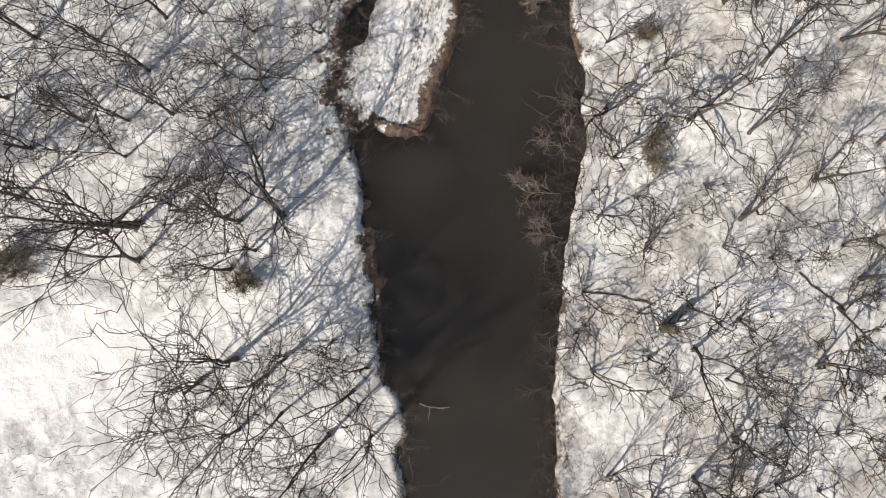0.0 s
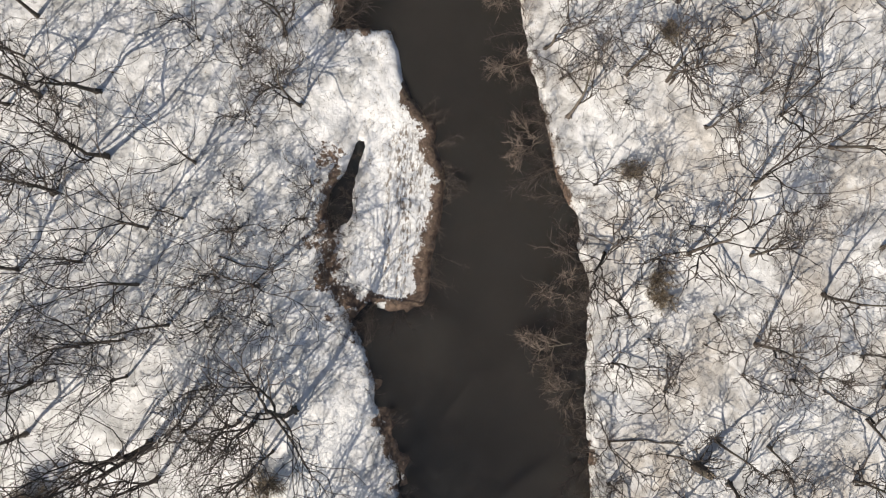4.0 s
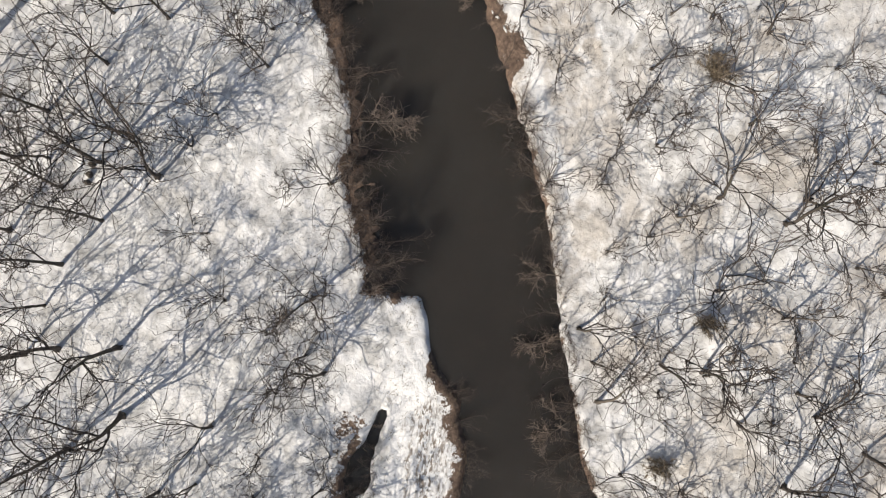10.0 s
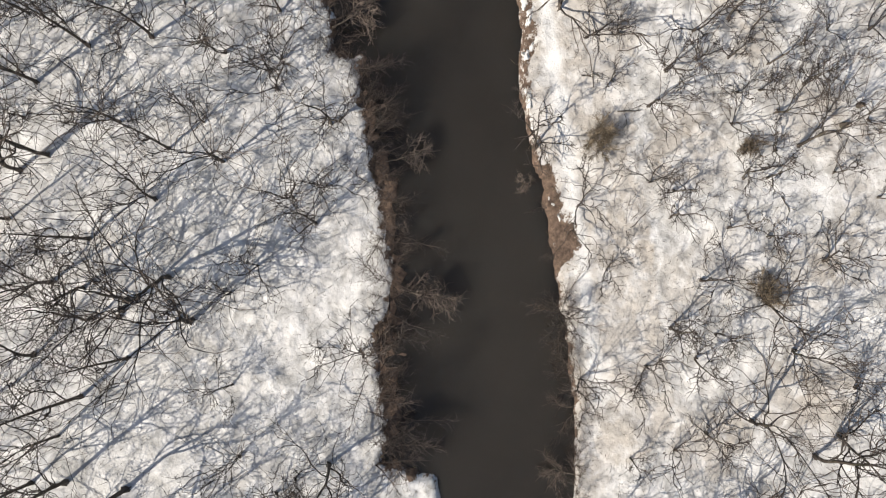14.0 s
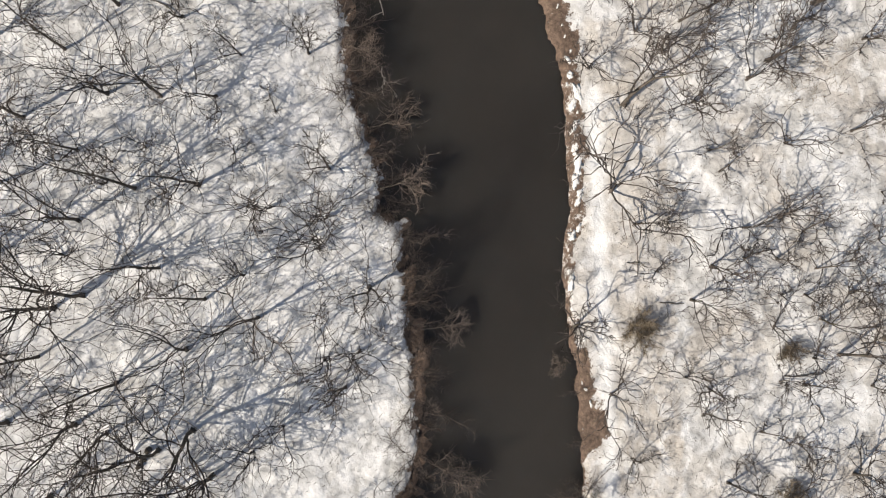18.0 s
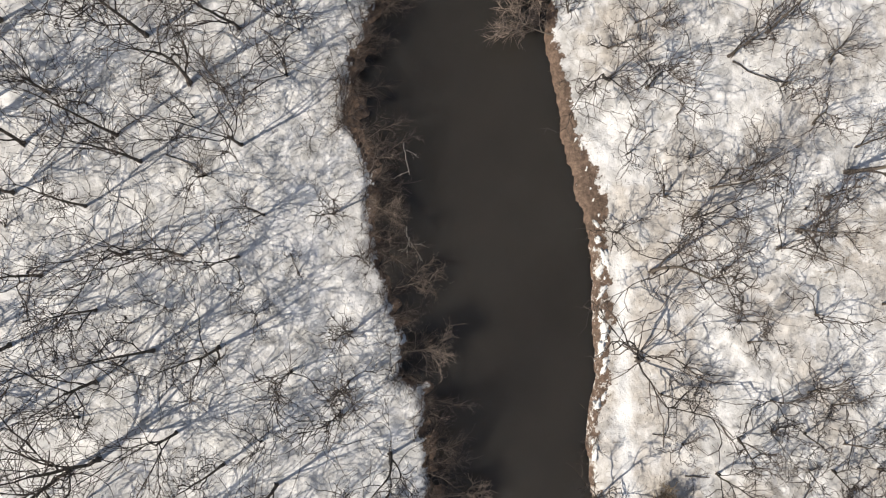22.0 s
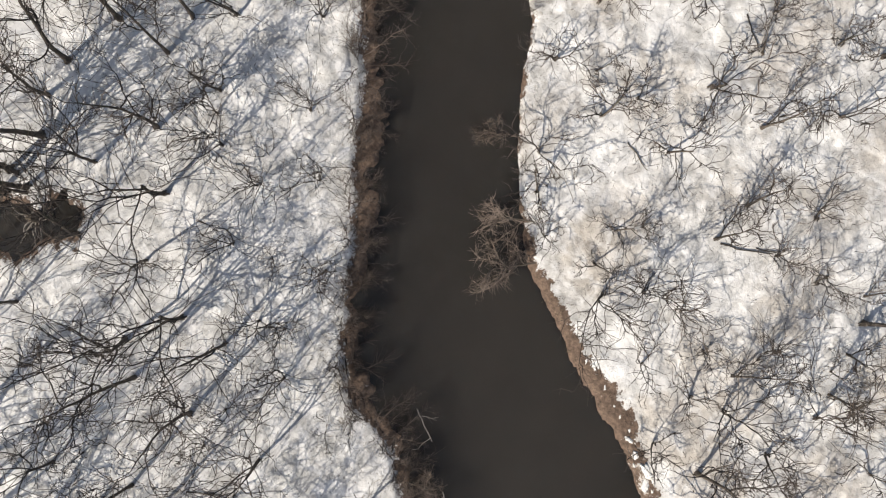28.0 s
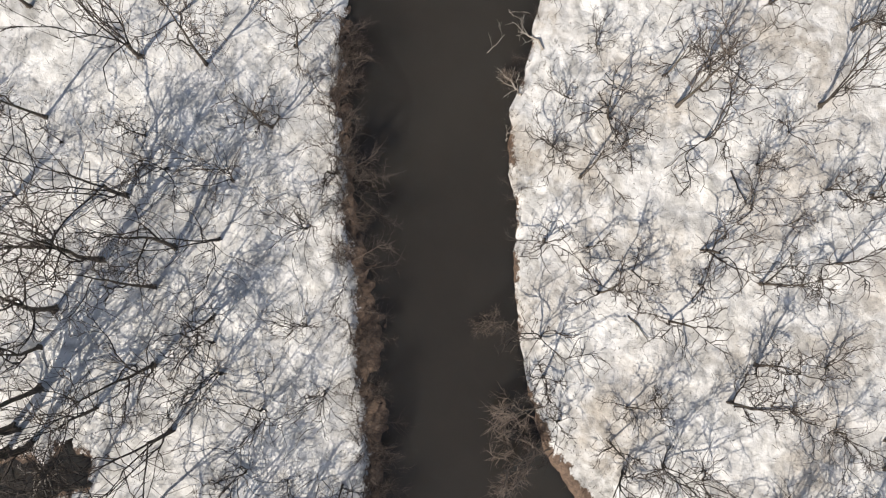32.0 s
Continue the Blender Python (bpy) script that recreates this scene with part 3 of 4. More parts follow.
TREES_WEST_2 = [
    (-47, 2.6), (-42.8, -0.9), (-47, -2.2), (-35.8, -1.4), (-43.4, 3.2), (-43.6, 11.3), (-43.4, 8.2), (-38.1, 8.4), (-33.6, 6.4),
    (-30.2, 7.2), (-29.9, 11.2), (-35.5, 17.1), (-30.3, 8.8), (-39.5, -6.7), (-46.8, 8.5), (-41.3, -3.5), (-52, 10.4), (-57.9, 11.1),
    (-54.9, 16), (-47.2, 18.6), (-50.4, 23.6), (-54.3, 21.6), (-68.1, 3.2), (-63.4, 7.5), (-58.6, 3.4), (-56, 1.1), (-51.8, 15.8),
    (-52, 5.1), (-38.3, -4.6), (-50.7, 1.4), (-58.5, 5.6), (-46.6, 5.8), (-44.8, 19.1), (-44.3, 14.2), (-46.6, 21.1), (-49.2, 3.1),
]
TREES_WEST_3 = [
    (-62, 16), (-58.4, 19.9), (-56.1, 23.1), (-59.1, 24.7), (-86.5, 31.2), (-89.5, 25.9), (-86.2, 21.5), (-84.8, 25.4), (-81.6, 26.4),
    (-79.8, 30.2), (-81.1, 34.8), (-92.9, 17.4), (-83.8, 20.4), (-78.2, 23.7), (-79.5, 21.7), (-73.2, 20.1), (-77.6, 7.6), (-67.1, 26.9),
    (-77.2, 21), (-81.4, 29.2), (-69, 22.6), (-75.9, 16.4), (-74.7, 11.7), (-82.9, 12.6), (-78.3, 15.6),
]
TREES_WEST_4 = [
    (-99.7, 23), (-98.2, 22.6), (-92.1, 29.8), (-92.3, 34.9), (-86.1, 38.5), (-88.6, 34.9), (-96.9, 27.5), (-96, 32.3), (-110.8, 34.2),
    (-99.6, 36.1), (-98.6, 41.4), (-94.8, 45.9), (-95.9, 50.3), (-102.5, 28), (-95.3, 37.2), (-106.9, 33.1), (-105.3, 39.3), (-94.1, 36.1),
    (-90.3, 41.1), (-104.5, 42.6), (-100.7, 45), (-107.2, 43.2),
]

TALL = [tree(11 + k, 12.8, *form, 10, 3, 1, 0.07, thick, crook=0.8 * crook, open_angle=(0.35, 0.95), lift=0.07, split=k % 4 == 1) for k, (form, thick, crook) in enumerate((
    ((0.30, 0.35, 5, 0.66, (0.85, 1.3)), 0.010, 1.3), ((0.24, 0.30, 4, 0.72, (0.7, 1.15)), 0.011, 1.7), ((0.85, 0.18, 8, 0.38, (0.4, 1.0)), 0.010, 1.7),
    ((0.18, 0.5, 4, 0.78, (1.0, 1.35)), 0.012, 1.1), ((0.45, 0.30, 6, 0.55, (0.6, 1.25)), 0.010, 1.5), ((0.78, 0.14, 8, 0.46, (0.25, 0.9)), 0.011, 1.9),
    ((0.6, 0.3, 6, 0.5, (0.4, 1.2)), 0.0135, 1.5)))]
SLIM = [tree(41 + k, 7.5, *form, 9, 3, 1, 0.2, 0.0115, crook=1.15, open_angle=(0.4, 1.0), lift=0.04) for k, form in enumerate(
    ((0.12, 0.3, 4, 0.74, (0.8, 1.3)), (0.8, 0.12, 7, 0.42, (0.3, 1.0)), (0.3, 0.3, 5, 0.62, (0.5, 1.2)), (0.08, 0.4, 4, 0.85, (0.9, 1.35)), (0.55, 0.2, 6, 0.52, (0.4, 1.1))))]
SCRAG = [tree(61 + k, 4.6, *form, 7, 2, 1, 0.3, 0.016, crook=1.2, open_angle=(0.35, 0.9)) for k, form in enumerate(
    ((0.3, 0.3, 5, 0.6, (0.2, 1.2)), (0.75, 0.15, 7, 0.44, (0.1, 0.9)), (0.15, 0.3, 4, 0.8, (0.3, 1.2)), (0.5, 0.2, 6, 0.55, (0.2, 1.0)), (0.85, 0.2, 6, 0.4, (0.0, 0.9))))]
GREAT = [tree(31 + k, 15.5, *form, 9, 4, 1, 0.06, 0.0135, crook=1.0, open_angle=(0.4, 1.0), lift=0.05, split=True) for k, form in enumerate((
    (0.5, 0.5, 6, 0.48, (0.6, 1.2)), (0.35, 0.55, 5, 0.6, (0.8, 1.25)), (0.8, 0.3, 8, 0.36, (0.5, 1.1))))]
dice = random.Random(7)
STANDING = []
LOOKS = {
    (True, True): "tall leafless forest tree with dark grey-brown bark and spreading crown",
    (True, False): "slender young leafless tree with dark bark rooted in snow",
    (False, True): "broad leafless tree with crooked grey limbs above thin snow",
    (False, False): "thin crooked leafless tree with grey-brown twigs among undergrowth",
}


def stand_tree(x, y, west, share):
    tallest = dice.random() < share
    STANDING.append((x, y))
    kind, size = (TALL, dice.uniform(0.75, 1.15)) if tallest and (west or dice.random() < 0.4) else (SLIM, dice.uniform(0.75, 1.15)) if west or dice.random() < 0.25 else (SCRAG, dice.uniform(1.4, 2.0) if tallest else dice.uniform(0.8, 1.4))
    ob = place(dice.choice(kind), x, y, dice.uniform(0, 6.28), size, dice.uniform(0, 0.1 if west else 0.3), dice.uniform(0, 6.28), 0.05)
    ob.name = "forest_tree" if kind is TALL else "young_tree" if kind is SLIM else "scrub_tree"
    tagged(ob, LOOKS[west, tallest], "tree", "forest on the %s bank" % ("west" if west else "east"))


def tall_share(x, y, west):
    """How many of the trees are tall: most in the west, few on the open east bank."""
    if west:
        return (0.7 if x > -17 else 0.3) if land(np.array([(x, y)]))[1][0] < 11 else 0.9
    return 0.5 if x > -18 else 0.07 if x > -54 else 0.1


# the five round (-84, 1) are unseen, added to throw dense shadow at (-85, 14)
for x, y in ((-100.2, 22.8), (-98.4, 23.0), (-99.3, 21.6), (-100.6, 26.0), (-103.5, 30.5), (-84.0, 1.0), (-82.2, 3.2), (-86.0, 2.4), (-83.2, -0.8), (-87.5, 0.2),
             (-14.8, -15.5), (-9.6, -6.6)):
    STANDING.append((x, y))
    tagged(place(dice.choice(GREAT), x, y, dice.uniform(0, 6.28), dice.uniform(0.9, 1.1), dice.uniform(0, 0.08), dice.uniform(0, 6.28), 0.05),
           "great leafless tree with a thick dark trunk and heavy limbs", "tree", "great trees of the west bank")
for west, stands in ((True, (TREES_WEST_1, TREES_WEST_2, TREES_WEST_3, TREES_WEST_4,)), (False, (TREES_EAST_0, TREES_EAST_1, TREES_EAST_2, TREES_EAST_3, TREES_EAST_4,))):
    for stand in stands:
        for x, y in stand:
            stand_tree(x, y, west, tall_share(x, y, west))


def open_ground(x, y):
    """Whether a place lies in the water, on the tracks, the glade or the spit."""
    q = np.array([(x, y)])
    return (land(q)[1][0] < 1.2 or near(q, np.array(GLADE, float))[0][0] < 2.2 or near(q, np.array(FIELD, float))[0][0] < 8.0 or near(q, np.array(TRACK_EAST, float))[0][0] < 1.2
            or near(q, np.array(SPIT, float))[0][0] < 4.0)


# the wood goes on between and past these
while len(STANDING) < 455:
    best = None
    for _ in range(24):
        s, v = dice.uniform(-84, 82), dice.uniform(-41, 41)
        x, y = MIDDLE + s * ALONG + v * ACROSS
        gap = min((x - a) ** 2 + (y - b) ** 2 for a, b in STANDING) * dice.uniform(0.8, 1.2) * (2.6 if s < -30 else 1) * (0.5 if -14 < v < 0 else 1) * (1.9 if 0 < s < 62 and v < -19 else 1)
        if (not best or gap > best[0]) and not (v < 0 and x > -21 and y < -4) and not open_ground(x, y):
            best = (gap, x, y, v)
    if best:
        stand_tree(best[1], best[2], best[3] < 0, tall_share(best[1], best[2], best[3] < 0))
made = 0
while made < 112:
    s, v = dice.uniform(-84, 82), dice.uniform(4, 40) if dice.random() < 0.8 else dice.uniform(-40, -4)
    x, y = MIDDLE + s * ALONG + v * ACROSS
    if open_ground(x, y) or (x < -58 and v > 0 and dice.random() < 0.6) or min((x - a) ** 2 + (y - b) ** 2 for a, b in STANDING) < 1.6 ** 2:
        continue
    made += 1
    STANDING.append((x, y))
    ob = place(dice.choice(SCRAG), x, y, dice.uniform(0, 6.28), dice.uniform(0.5, 1.0), dice.uniform(0, 0.5), dice.uniform(0, 6.28), 0.05)
    ob.name = "sapling"
    tagged(ob, "scraggly crooked leafless sapling in thin snow", "sapling", "saplings under the trees")
for ob in GREAT + TALL + SLIM + SCRAG:
    drop_pattern(ob)

# ---- bushes that lean out from the banks ----


def to_water(x, y):
    """The way from a place towards the water."""
    e = 0.6
    d = land(np.array([(x + e, y), (x - e, y), (x, y + e), (x, y - e)]))[1]
    return math.atan2(-(d[2] - d[3]), -(d[0] - d[1]))


BRUSH = [bush(101 + k, 3.0, 4, brush_bark, "bank_bush", 1.1, 30, 0.0072, 3, 0.65) for k in range(7)]
OSIER = [tree(121 + k, 5.2, 0.7, 0.3, 8, 0.44, (0.4, 1.1), 8, 5, 2, 0.1, 0.011, pale=True) for k in range(3)]
LEANING = [
    (-74.5, 48.0, 0.98, 1.2), (-72.2, 46.3, 1.05, 1.15), (1.1, 11.7, 1.0, 1.25), (3.5, 9.5, 0.8, 1.2), (-1.5, 14.5, 0.9, 1.2), (-19.8, 25.9, 0.7, 1.15),
    (-16.5, 23.0, 0.75, 1.15), (-11.5, 20.2, 0.8, 1.15), (-39.4, 34.0, 0.4, 0.9), (-72.8, 46.3, 0.4, 1.25), (-56.3, 27.2, 0.9, 1.2),
    (-60.8, 28.1, 0.95, 1.2), (-66.8, 29.3, 0.7, 1.25), (-37.8, 21.7, 0.9, 1.15), (-46.1, 25.5, 0.8, 1.2), (-90.6, 63.5, 0.4, 1.2), (-80.0, 50.8, 0.6, 1.15),
]
for x, y, size, tip in LEANING:
    ob = place(dice.choice(OSIER), x, y, dice.uniform(0, 6.28), size * 1.05, tip, to_water(x, y), 0.1)
    tagged(ob, "pale-barked willow leaning flat out over the dark river", "willow tree", "willows leaning over the water")


def along_bank(line, lo, hi, step, rng):
    """Places along a bank between two x, uneven, a little inland."""
    gone = 0.0
    for a, b in zip(line[:-1], line[1:]):
        gone += np.linalg.norm(b - a)
        if gone > step and lo < b[0] < hi:
            gone = -rng.uniform(0, 0.6) * step
            yield b


for line, lo, hi, step, big in ((curve_through(CREEK), -20, -11, 0.7, 0.42), (WEST, -11.5, 14, 1.3, 0.8), (WEST, -19, -12, 0.9, 0.6), (WEST, -53, -28, 0.62, 1.4), (WEST, -72, -54, 0.7, 1.25), (WEST, -103, -72, 0.52, 1.25),
                                (EAST, -31, 20, 0.8, 1.1), (EAST, -46, -31, 2.6, 0.6), (EAST, -95, -74, 1.7, 0.6)):
    for q in along_bank(line, lo, hi, step, dice):
        w = to_water(*q)
        x, y = q[0] - 0.25 * math.cos(w), q[1] - 0.25 * math.sin(w)
        ob = place(dice.choice(BRUSH), x, y, dice.uniform(0, 6.28), big * dice.uniform(0.55, 1.25), dice.uniform(0.35, 1.25), w + dice.uniform(-1.0, 1.0), 0.05)
        tagged(ob, "tangled brown leafless bush leaning from the muddy bank", "bush", "bushes along the water's edge")

# ---- dense shrubs that throw compact shadows ----
DENSE = [bush(151 + k, 1.7, 18, shrub_bark, "dense_shrub", 1.0, 28, 0.013) for k in range(2)]
for x, y, size in ((-7.1, -11.5, 1.15), (-17.5, -24.5, 1.7), (1.3, 18.6, 0.9), (-5.5, 22.6, 0.9), (2.5, 17.8, 0.85), (-11.0, 31.4, 0.9), (-24.2, 43.5, 1.2),
                   (-39.6, 39.3, 1.25), (-33.6, 47.9, 0.8)):
    tagged(place(dice.choice(DENSE), x, y, dice.uniform(0, 6.28), size), "dense olive-brown shrub with matted twigs on the snow", "shrub", "dense shrubs in the wood")
    STANDING.append((x, y))

# ---- loose bushes and saplings under the trees ----
SCRUB = [bush(171 + k, 2.6, 4, twig_bark, "undergrowth_bush", 0.9, 7, 0.013, 1) for k in range(5)]
made, tries = 0, 0
while made < 112 and tries < 4000:
    tries += 1
    s, v = dice.uniform(-86, 86), dice.uniform(-40, 40)
    x, y = MIDDLE + s * ALONG + v * ACROSS
    if noise.noise((x * 0.09, y * 0.09, 5.0)) + (0.12 if v > 0 else -0.02) < dice.uniform(-0.35, 0.25) or open_ground(x, y):
        continue
    made += 1
    tagged(place(dice.choice(SCRUB), x, y, dice.uniform(0, 6.28), dice.uniform(0.5, 1.15), dice.uniform(0, 0.3), dice.uniform(0, 6.28)),
           "thin leafless grey-brown bush growing through the snow", "bush", "undergrowth bushes")
for ob in BRUSH + OSIER + DENSE + SCRUB:
    drop_pattern(ob)


def scatter(name, count, seed, tall, radius, mat, keep, label, flat=1.0, region=(-86, 86, -41, 41), each=1):
    """Stalks too many to count, in one mesh."""
    rng = np.random.default_rng(seed)
    sv = np.column_stack((rng.uniform(region[0], region[1], count), rng.uniform(region[2], region[3], count)))
    pts = MIDDLE + sv[:, :1] * ALONG + sv[:, 1:] * ACROSS
    z, d, _ = land(pts)
    ok = keep(pts, d, rng)
    pts, z = np.repeat(pts[ok], each, 0), np.repeat(z[ok], each)
    n = len(pts)
    foot = np.column_stack((pts + rng.normal(0, 0.12, (n, 2)) * (each > 1), z - 0.05))
    a, reach = rng.uniform(0, 6.283, n), rng.uniform(0.1, 1, n) * flat
    size = rng.uniform(0.45, 1.15, n) * tall
    bend = np.column_stack((np.cos(a) * reach, np.sin(a) * reach, np.ones(n))) * size[:, None] * 0.5
    mid = foot + bend + rng.normal(0, 0.05, (n, 3)) * size[:, None]
    tip = mid + bend * np.array((1.3, 1.3, 0.7)) + rng.normal(0, 0.12, (n, 3)) * size[:, None]
    verts = np.empty((n, 7, 3))
    for j in range(3):
        w = 2.0944 * j + a
        r = np.column_stack((np.cos(w), np.sin(w), np.zeros(n))) * radius
        verts[:, j], verts[:, 3 + j] = foot + r, mid + 0.8 * r
    verts[:, 6] = tip
    base = np.array([(0, 1, 4), (0, 4, 3), (1, 2, 5), (1, 5, 4), (2, 0, 3), (2, 3, 5), (3, 4, 6), (4, 5, 6), (5, 3, 6)])
    faces = (np.arange(n)[:, None, None] * 7 + base).reshape(-1, 3)
    me = bpy.data.meshes.new(name)
    me.vertices.add(n * 7)
    me.vertices.foreach_set("co", verts.ravel())
    me.loops.add(len(faces) * 3)
    me.loops.foreach_set("vertex_index", faces.ravel())
    me.polygons.add(len(faces))
    me.polygons.foreach_set("loop_start", np.arange(0, len(faces) * 3, 3))
    me.update()
    me.materials.append(mat)
    return tagged(new(name, me), label, name.replace("_", " "), kind="stuff")


def in_wood(pts, d, rng):
    open_way = np.minimum.reduce([near(pts, np.array(GLADE, float))[0] - 0.8, near(pts, np.array(FIELD, float))[0] - 3.6, near(pts, np.array(TRACK_EAST, float))[0], near(pts, np.array(SPIT, float))[0] - 2.0])
    return (d > 0.8) & (open_way > 0.9) & (waves(pts, 6, 21) + 0.7 * waves(pts, 2, 22) > rng.uniform(-1.6, 1.0, len(pts)))


scatter("undergrowth", 44000, 5, 0.8, 0.0145, twig_bark, in_wood, "thin bare saplings and stalks sticking out of the snow", 0.9)
scatter("dead_grass", 60000, 6, 0.4, 0.012, dry_stalk, lambda p, d, rng: (d > 0.05) & (d < 1.5) & (waves(p, 3, 31) > rng.uniform(-0.8, 1.2, len(p))),
        "flattened straw-coloured dead grass along the banks", 1.8, (-86, 86, -28, 28), 2)
scatter("grass_tufts", 5200, 7, 0.2, 0.022, dry_stalk, lambda p, d, rng: (d > 0.5) & (near(p, np.array(SPIT, float))[0] < 2.8) & (np.sin((p @ ACROSS) * 9 + 0.6 * waves(p, 3, 9)) > rng.uniform(-0.4, 1.2, len(p))), "short brown grass tufts in rows on the snowy spit", 0.8,
        (-44, -16, -14, 4), 3)

scatter("dry_grass", 9000, 8, 0.5, 0.012, dry_stalk, lambda p, d, rng: np.hypot(p[:, 0] + 51, p[:, 1] - 57.7) + 1.2 * waves(p, 2, 41) < rng.uniform(0.3, 3.4, len(p)),
        "matted patch of dry olive-straw grass poking out of the snow", 1.6, (10, 40, 16, 34), 2)

# ---- fallen wood ----


def log(name, line, r, mat, seed, stubs=4, label="", category="log"):
    """A fallen trunk along a line, with broken stubs and branches."""
    rng = random.Random(seed)
    root = new(name)
    root.location = line[0]
    local = [q - line[0] for q in line]
    body = Wood()
    body.tube(local, taper(r, r * 0.55, len(local)), 8)
    body.faces.append(tuple(reversed(range(8))))
    part("trunk", body.mesh("trunk", mat), root)
    for _ in range(stubs):
        q, d = on(local, rng.uniform(0.2, 0.98))
        way = away(rng, d, rng.uniform(0.6, 1.2))
        way.z = abs(way.z) * 0.5
        limb = Wood()
        bough = crooked(rng, q, way, rng.uniform(0.5, 1.6), 4, 0.2, 0.0)
        limb.tube(bough, taper(r * 0.4, 0.012, 5), 5)
        for _ in range(3):
            q2, d2 = on(bough, rng.uniform(0.3, 1))
            limb.tube(crooked(rng, q2, away(rng, d2, 0.7), rng.uniform(0.3, 0.7), 2, 0.2, 0.0), (0.014, 0.011, 0.006), 3)
        part("branch", limb.mesh("branch", mat), root)
    return tagged(root, label, category)


def lying(a, b, r, lift=0.0, steps=6, seed=0, bow=0.12):
    rng = random.Random(seed)
    side = Vector((-(b[1] - a[1]), b[0] - a[0], 0)) * rng.uniform(-bow, bow)
    line = []
    for k in range(steps + 1):
        f = k / steps
        x, y = a[0] + (b[0] - a[0]) * f, a[1] + (b[1] - a[1]) * f
        q = Vector((x, y, 0)) + side * 4 * f * (1 - f)
        q += side.normalized() * rng.gauss(0, 0.05) * (0 < k < steps)
        q.z = max(height(q.x, q.y), WATER) + r * 0.6 + lift * f
        line.append(q)
    return line


LOGS = (((7.3, 8.1), (11.1, 11.8)), ((-21.3, -3.1), (-17.9, -0.9)), ((-12.7, 34.7), (-10.4, 36.8)), ((-40.5, 41.4), (-39.7, 42.9)), ((-32.1, 47.0), (-31.2, 49.4)),
        ((-40.8, 48.0), (-40.4, 50.1)), ((-74.5, 56.5), (-72.5, 56.2)), ((-63.3, 58.5), (-62.1, 59.4)), ((-65.9, 50.5), (-66.7, 52.0)), ((-44.0, 40.6), (-43.4, 41.6)),
        ((-31.8, 52.7), (-31.1, 54.2)), ((-76.0, 68.7), (-73.7, 67.5)), ((-29.4, 48.0), (-28.2, 47.9)), ((15.0, 21.7), (18.7, 22.8)), ((-65.1, 56.8), (-62.2, 59.3)),
        ((-75.6, 18.2), (-73.0, 19.9)))
for n, (a, b) in enumerate(LOGS):
    r = 0.035 + 0.007 * math.hypot(b[0] - a[0], b[1] - a[1])
    log("fallen_log", lying(a, b, r, 0.1, 6, n, 0.06), r, limb_bark if n % 3 else bark, 300 + n, 3, "fallen dark branch-stubbed log half sunk in snow", "log")["group"] = "fallen logs"

POLES = (((-69.7, 33.5), (-67.4, 32.9), 0.05), ((-64.2, 31.2), (-62.8, 30.8), 0.045), ((-64.0, 30.9), (-62.7, 30.9), 0.04), ((-94.0, 63.6), (-93.9, 65.3), 0.03),
         ((-95.0, 66.9), (-94.3, 66.6), 0.03), ((7.3, -6.2), (8.7, -4.5), 0.04), ((-88.8, 59.9), (-89.1, 60.4), 0.06))
for n, (a, b, r) in enumerate(POLES):
    log("drift_branch", lying(a, b, r, 0.35, 6, 50 + n), r, pale_wood, 350 + n, 2, "bleached pale dead branch sticking out of the river", "branch")["group"] = "dead branches in the water"

for n, (a, b, r) in enumerate((((-91.2, 66.3), (-93.2, 66.2), 0.09), ((-90.2, 62.9), (-91.5, 63.3), 0.09))):
    log("fallen_snag", lying(a, b, r, 0.3, 6, 80 + n, 0.3), r, pale_wood, 380 + n, 6, "bleached fallen snag with broken limbs at the bank", "dead tree")


def stump(x, y, r, tall, seed, shards, pale=3):
    """A broken trunk with splinters, and its shattered top round it."""
    rng = random.Random(seed)
    root = new("broken_stump")
    root.location = (x, y, height(x, y))
    body = Wood()
    body.tube([Vector((0, 0, -0.2)), Vector((0, 0, 0.1)), Vector((0.02, 0.03, tall * 0.6)), Vector((0.05, 0.04, tall))], (r * 1.5, r * 1.15, r, r * 0.85), 10)
    part("trunk", body.mesh("trunk", bark), root)
    for k in range(6):
        w = k * 1.05
        s = Wood()
        foot = Vector((math.cos(w) * r * 0.6 + 0.05, math.sin(w) * r * 0.6 + 0.04, tall - 0.05))
        s.tube([foot, foot + Vector((rng.gauss(0, 0.05), rng.gauss(0, 0.05), rng.uniform(0.1, 0.45)))], (r * 0.3, 0.01), 4)
        part("splinter", s.mesh("splinter", cut_wood), root, "pale broken wood splinter")
    for k in range(shards):
        w = rng.uniform(0, 6.283)
        way = Vector((math.cos(w), math.sin(w), rng.uniform(0.0, 0.6)))
        s = Wood()
        line = crooked(rng, way * r * 1.1 + Vector((0, 0, 0.18)), way, rng.uniform(0.6, 2.8), 5, 0.3, -0.06)
        s.tube(line, taper(rng.uniform(0.03, 0.07), 0.014, 6), 6)
        for _ in range(3):
            q2, d2 = on(line, rng.uniform(0.3, 1))
            s.tube(crooked(rng, q2, away(rng, d2, 0.7), rng.uniform(0.3, 0.8), 2, 0.2, 0.0), (0.02, 0.015, 0.007), 3)
        part("branch", s.mesh("branch", pale_wood if k % pale == 0 else limb_bark), root)
    return root


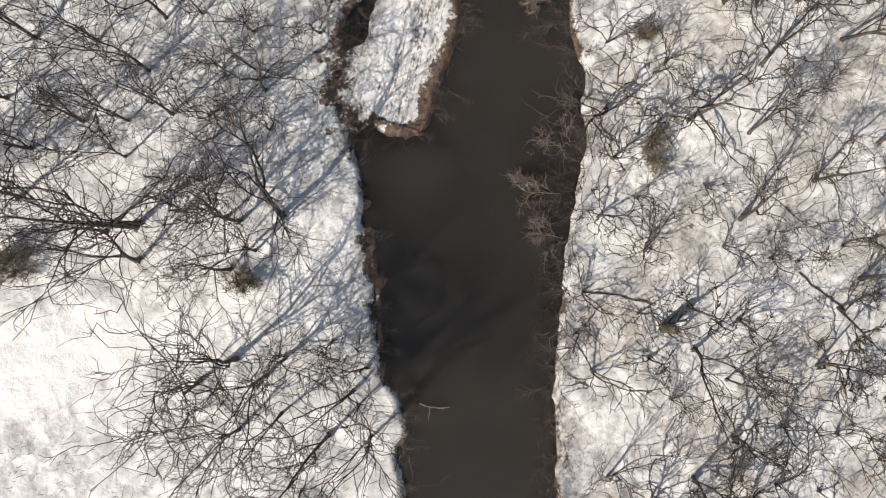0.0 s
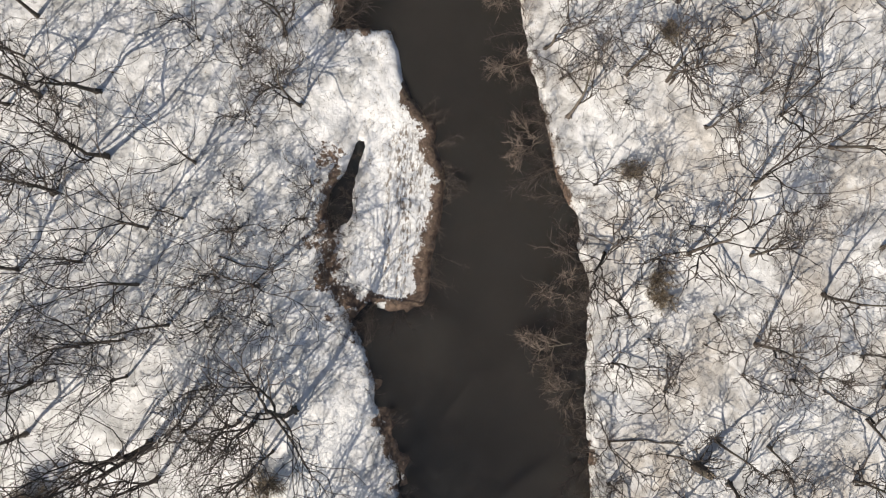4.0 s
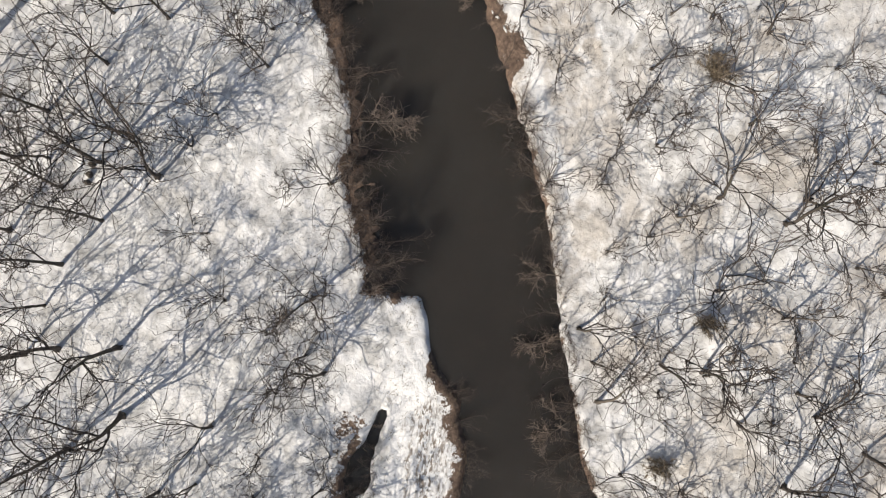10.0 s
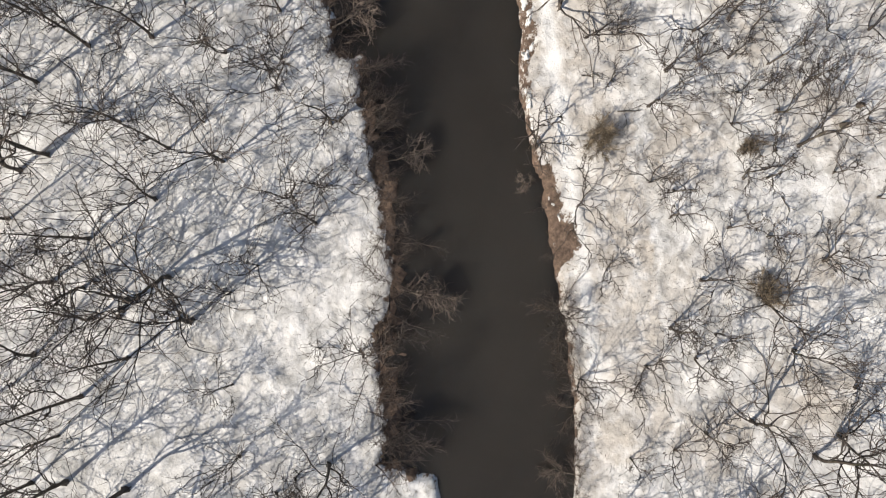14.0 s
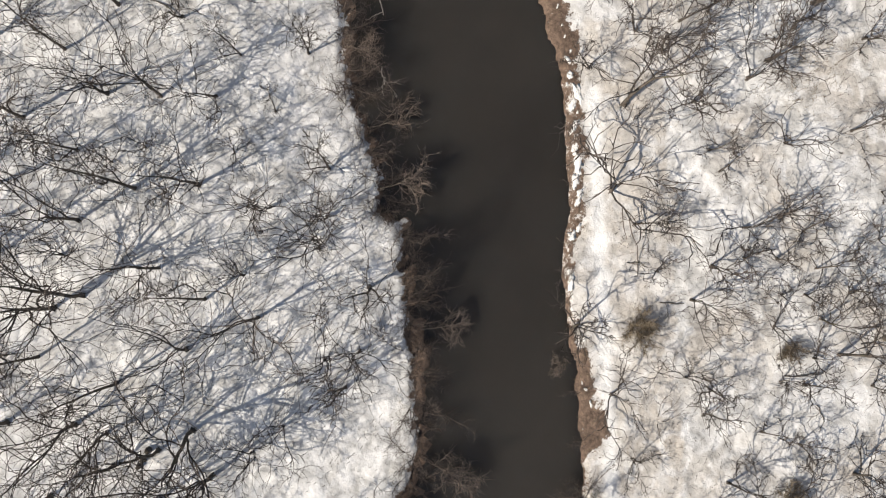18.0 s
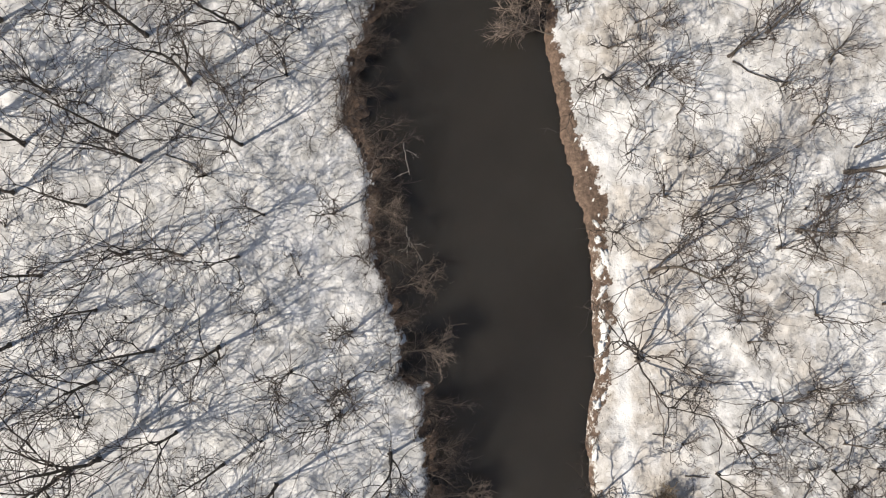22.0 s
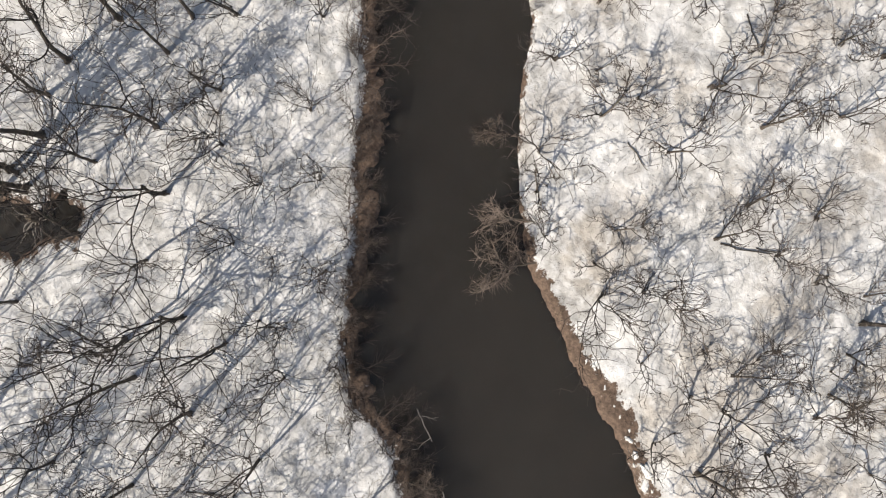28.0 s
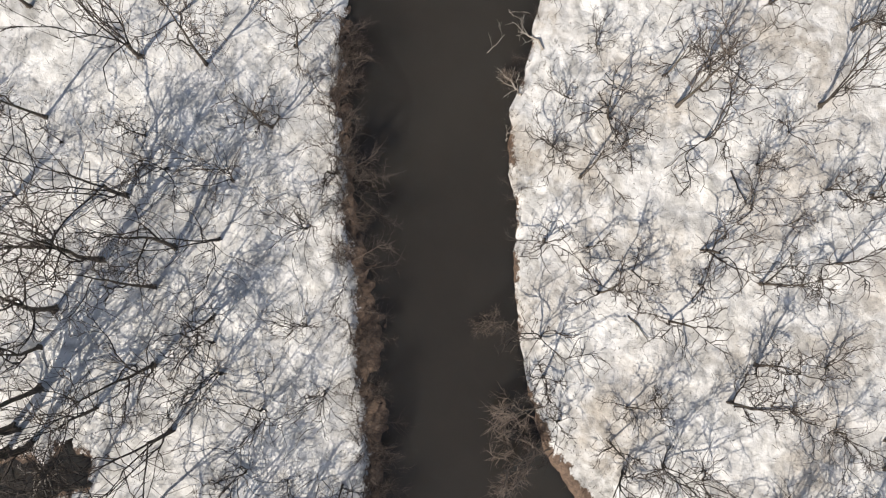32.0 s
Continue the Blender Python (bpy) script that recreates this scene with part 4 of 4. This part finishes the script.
tagged(stump(12.7, 11.5, 0.34, 2.1, 5, 16, 2), "shattered tree stump with splintered limbs lying on snow", "tree stump")
for n, (x, y, r) in enumerate(((-46.9, 5.2, 0.2), (-46.5, 4.6, 0.2), (-46.2, 4.1, 0.17), (-32.0, 56.2, 0.2), (-31.4, 54.5, 0.2))):
    tagged(stump(x, y, r, 0.4, 20 + n, 0), "small dark cut stump standing in the snow", "tree stump", "small stumps")
tagged(stump(-96.5, 22.0, 0.3, 0.9, 61, 14, 1), "splintered pale stump with broken limbs in a dark thawed pool", "tree stump")

# ---- snow left on the bare east bank ----


def snow_lump(seed, x, y, size):
    rng = random.Random(seed)
    bm = bmesh.new()
    bmesh.ops.create_icosphere(bm, subdivisions=3, radius=1.0)
    a, long = 2.6 + rng.gauss(0, 0.35), rng.uniform(1.0, 2.6)
    for v in bm.verts:
        n = noise.fractal(v.co * 1.4 + Vector((seed * 3.1, 0, 0)), 0.6, 2.0, 4)
        w = noise.noise(v.co * 3.5 + Vector((0, seed, 0)))
        v.co = Vector((v.co.x * long * (1 + 0.9 * n + 0.3 * w), v.co.y * (0.75 + 0.9 * n + 0.4 * w), v.co.z * (0.14 + 0.07 * w))) * size
        v.co.rotate(Euler((0, 0, a)))
    me = bpy.data.meshes.new("snow_lump")
    bm.to_mesh(me)
    bm.free()
    me.polygons.foreach_set("use_smooth", np.ones(len(me.polygons), bool))
    me.materials.append(clean_snow)
    ob = new("snow_lump", me)
    ob.location = (x, y, height(x, y) + 0.02 * size)
    return tagged(ob, "small melting lump of white snow on brown earth", "snow", "snow lumps on the bank")


count = 0
for q in along_bank(EAST, -69, -34, 0.45, dice):
    w = to_water(*q) + math.pi
    icy = -59 < q[0] < -42
    inland = dice.uniform(0.35, 1.1 if icy else 1.3)
    if dice.random() < (0.75 if icy else 0.4):
        count += 1
        snow_lump(count, q[0] + inland * math.cos(w), q[1] + inland * math.sin(w), dice.uniform(0.08, 0.3) if icy else dice.uniform(0.05, 0.13))
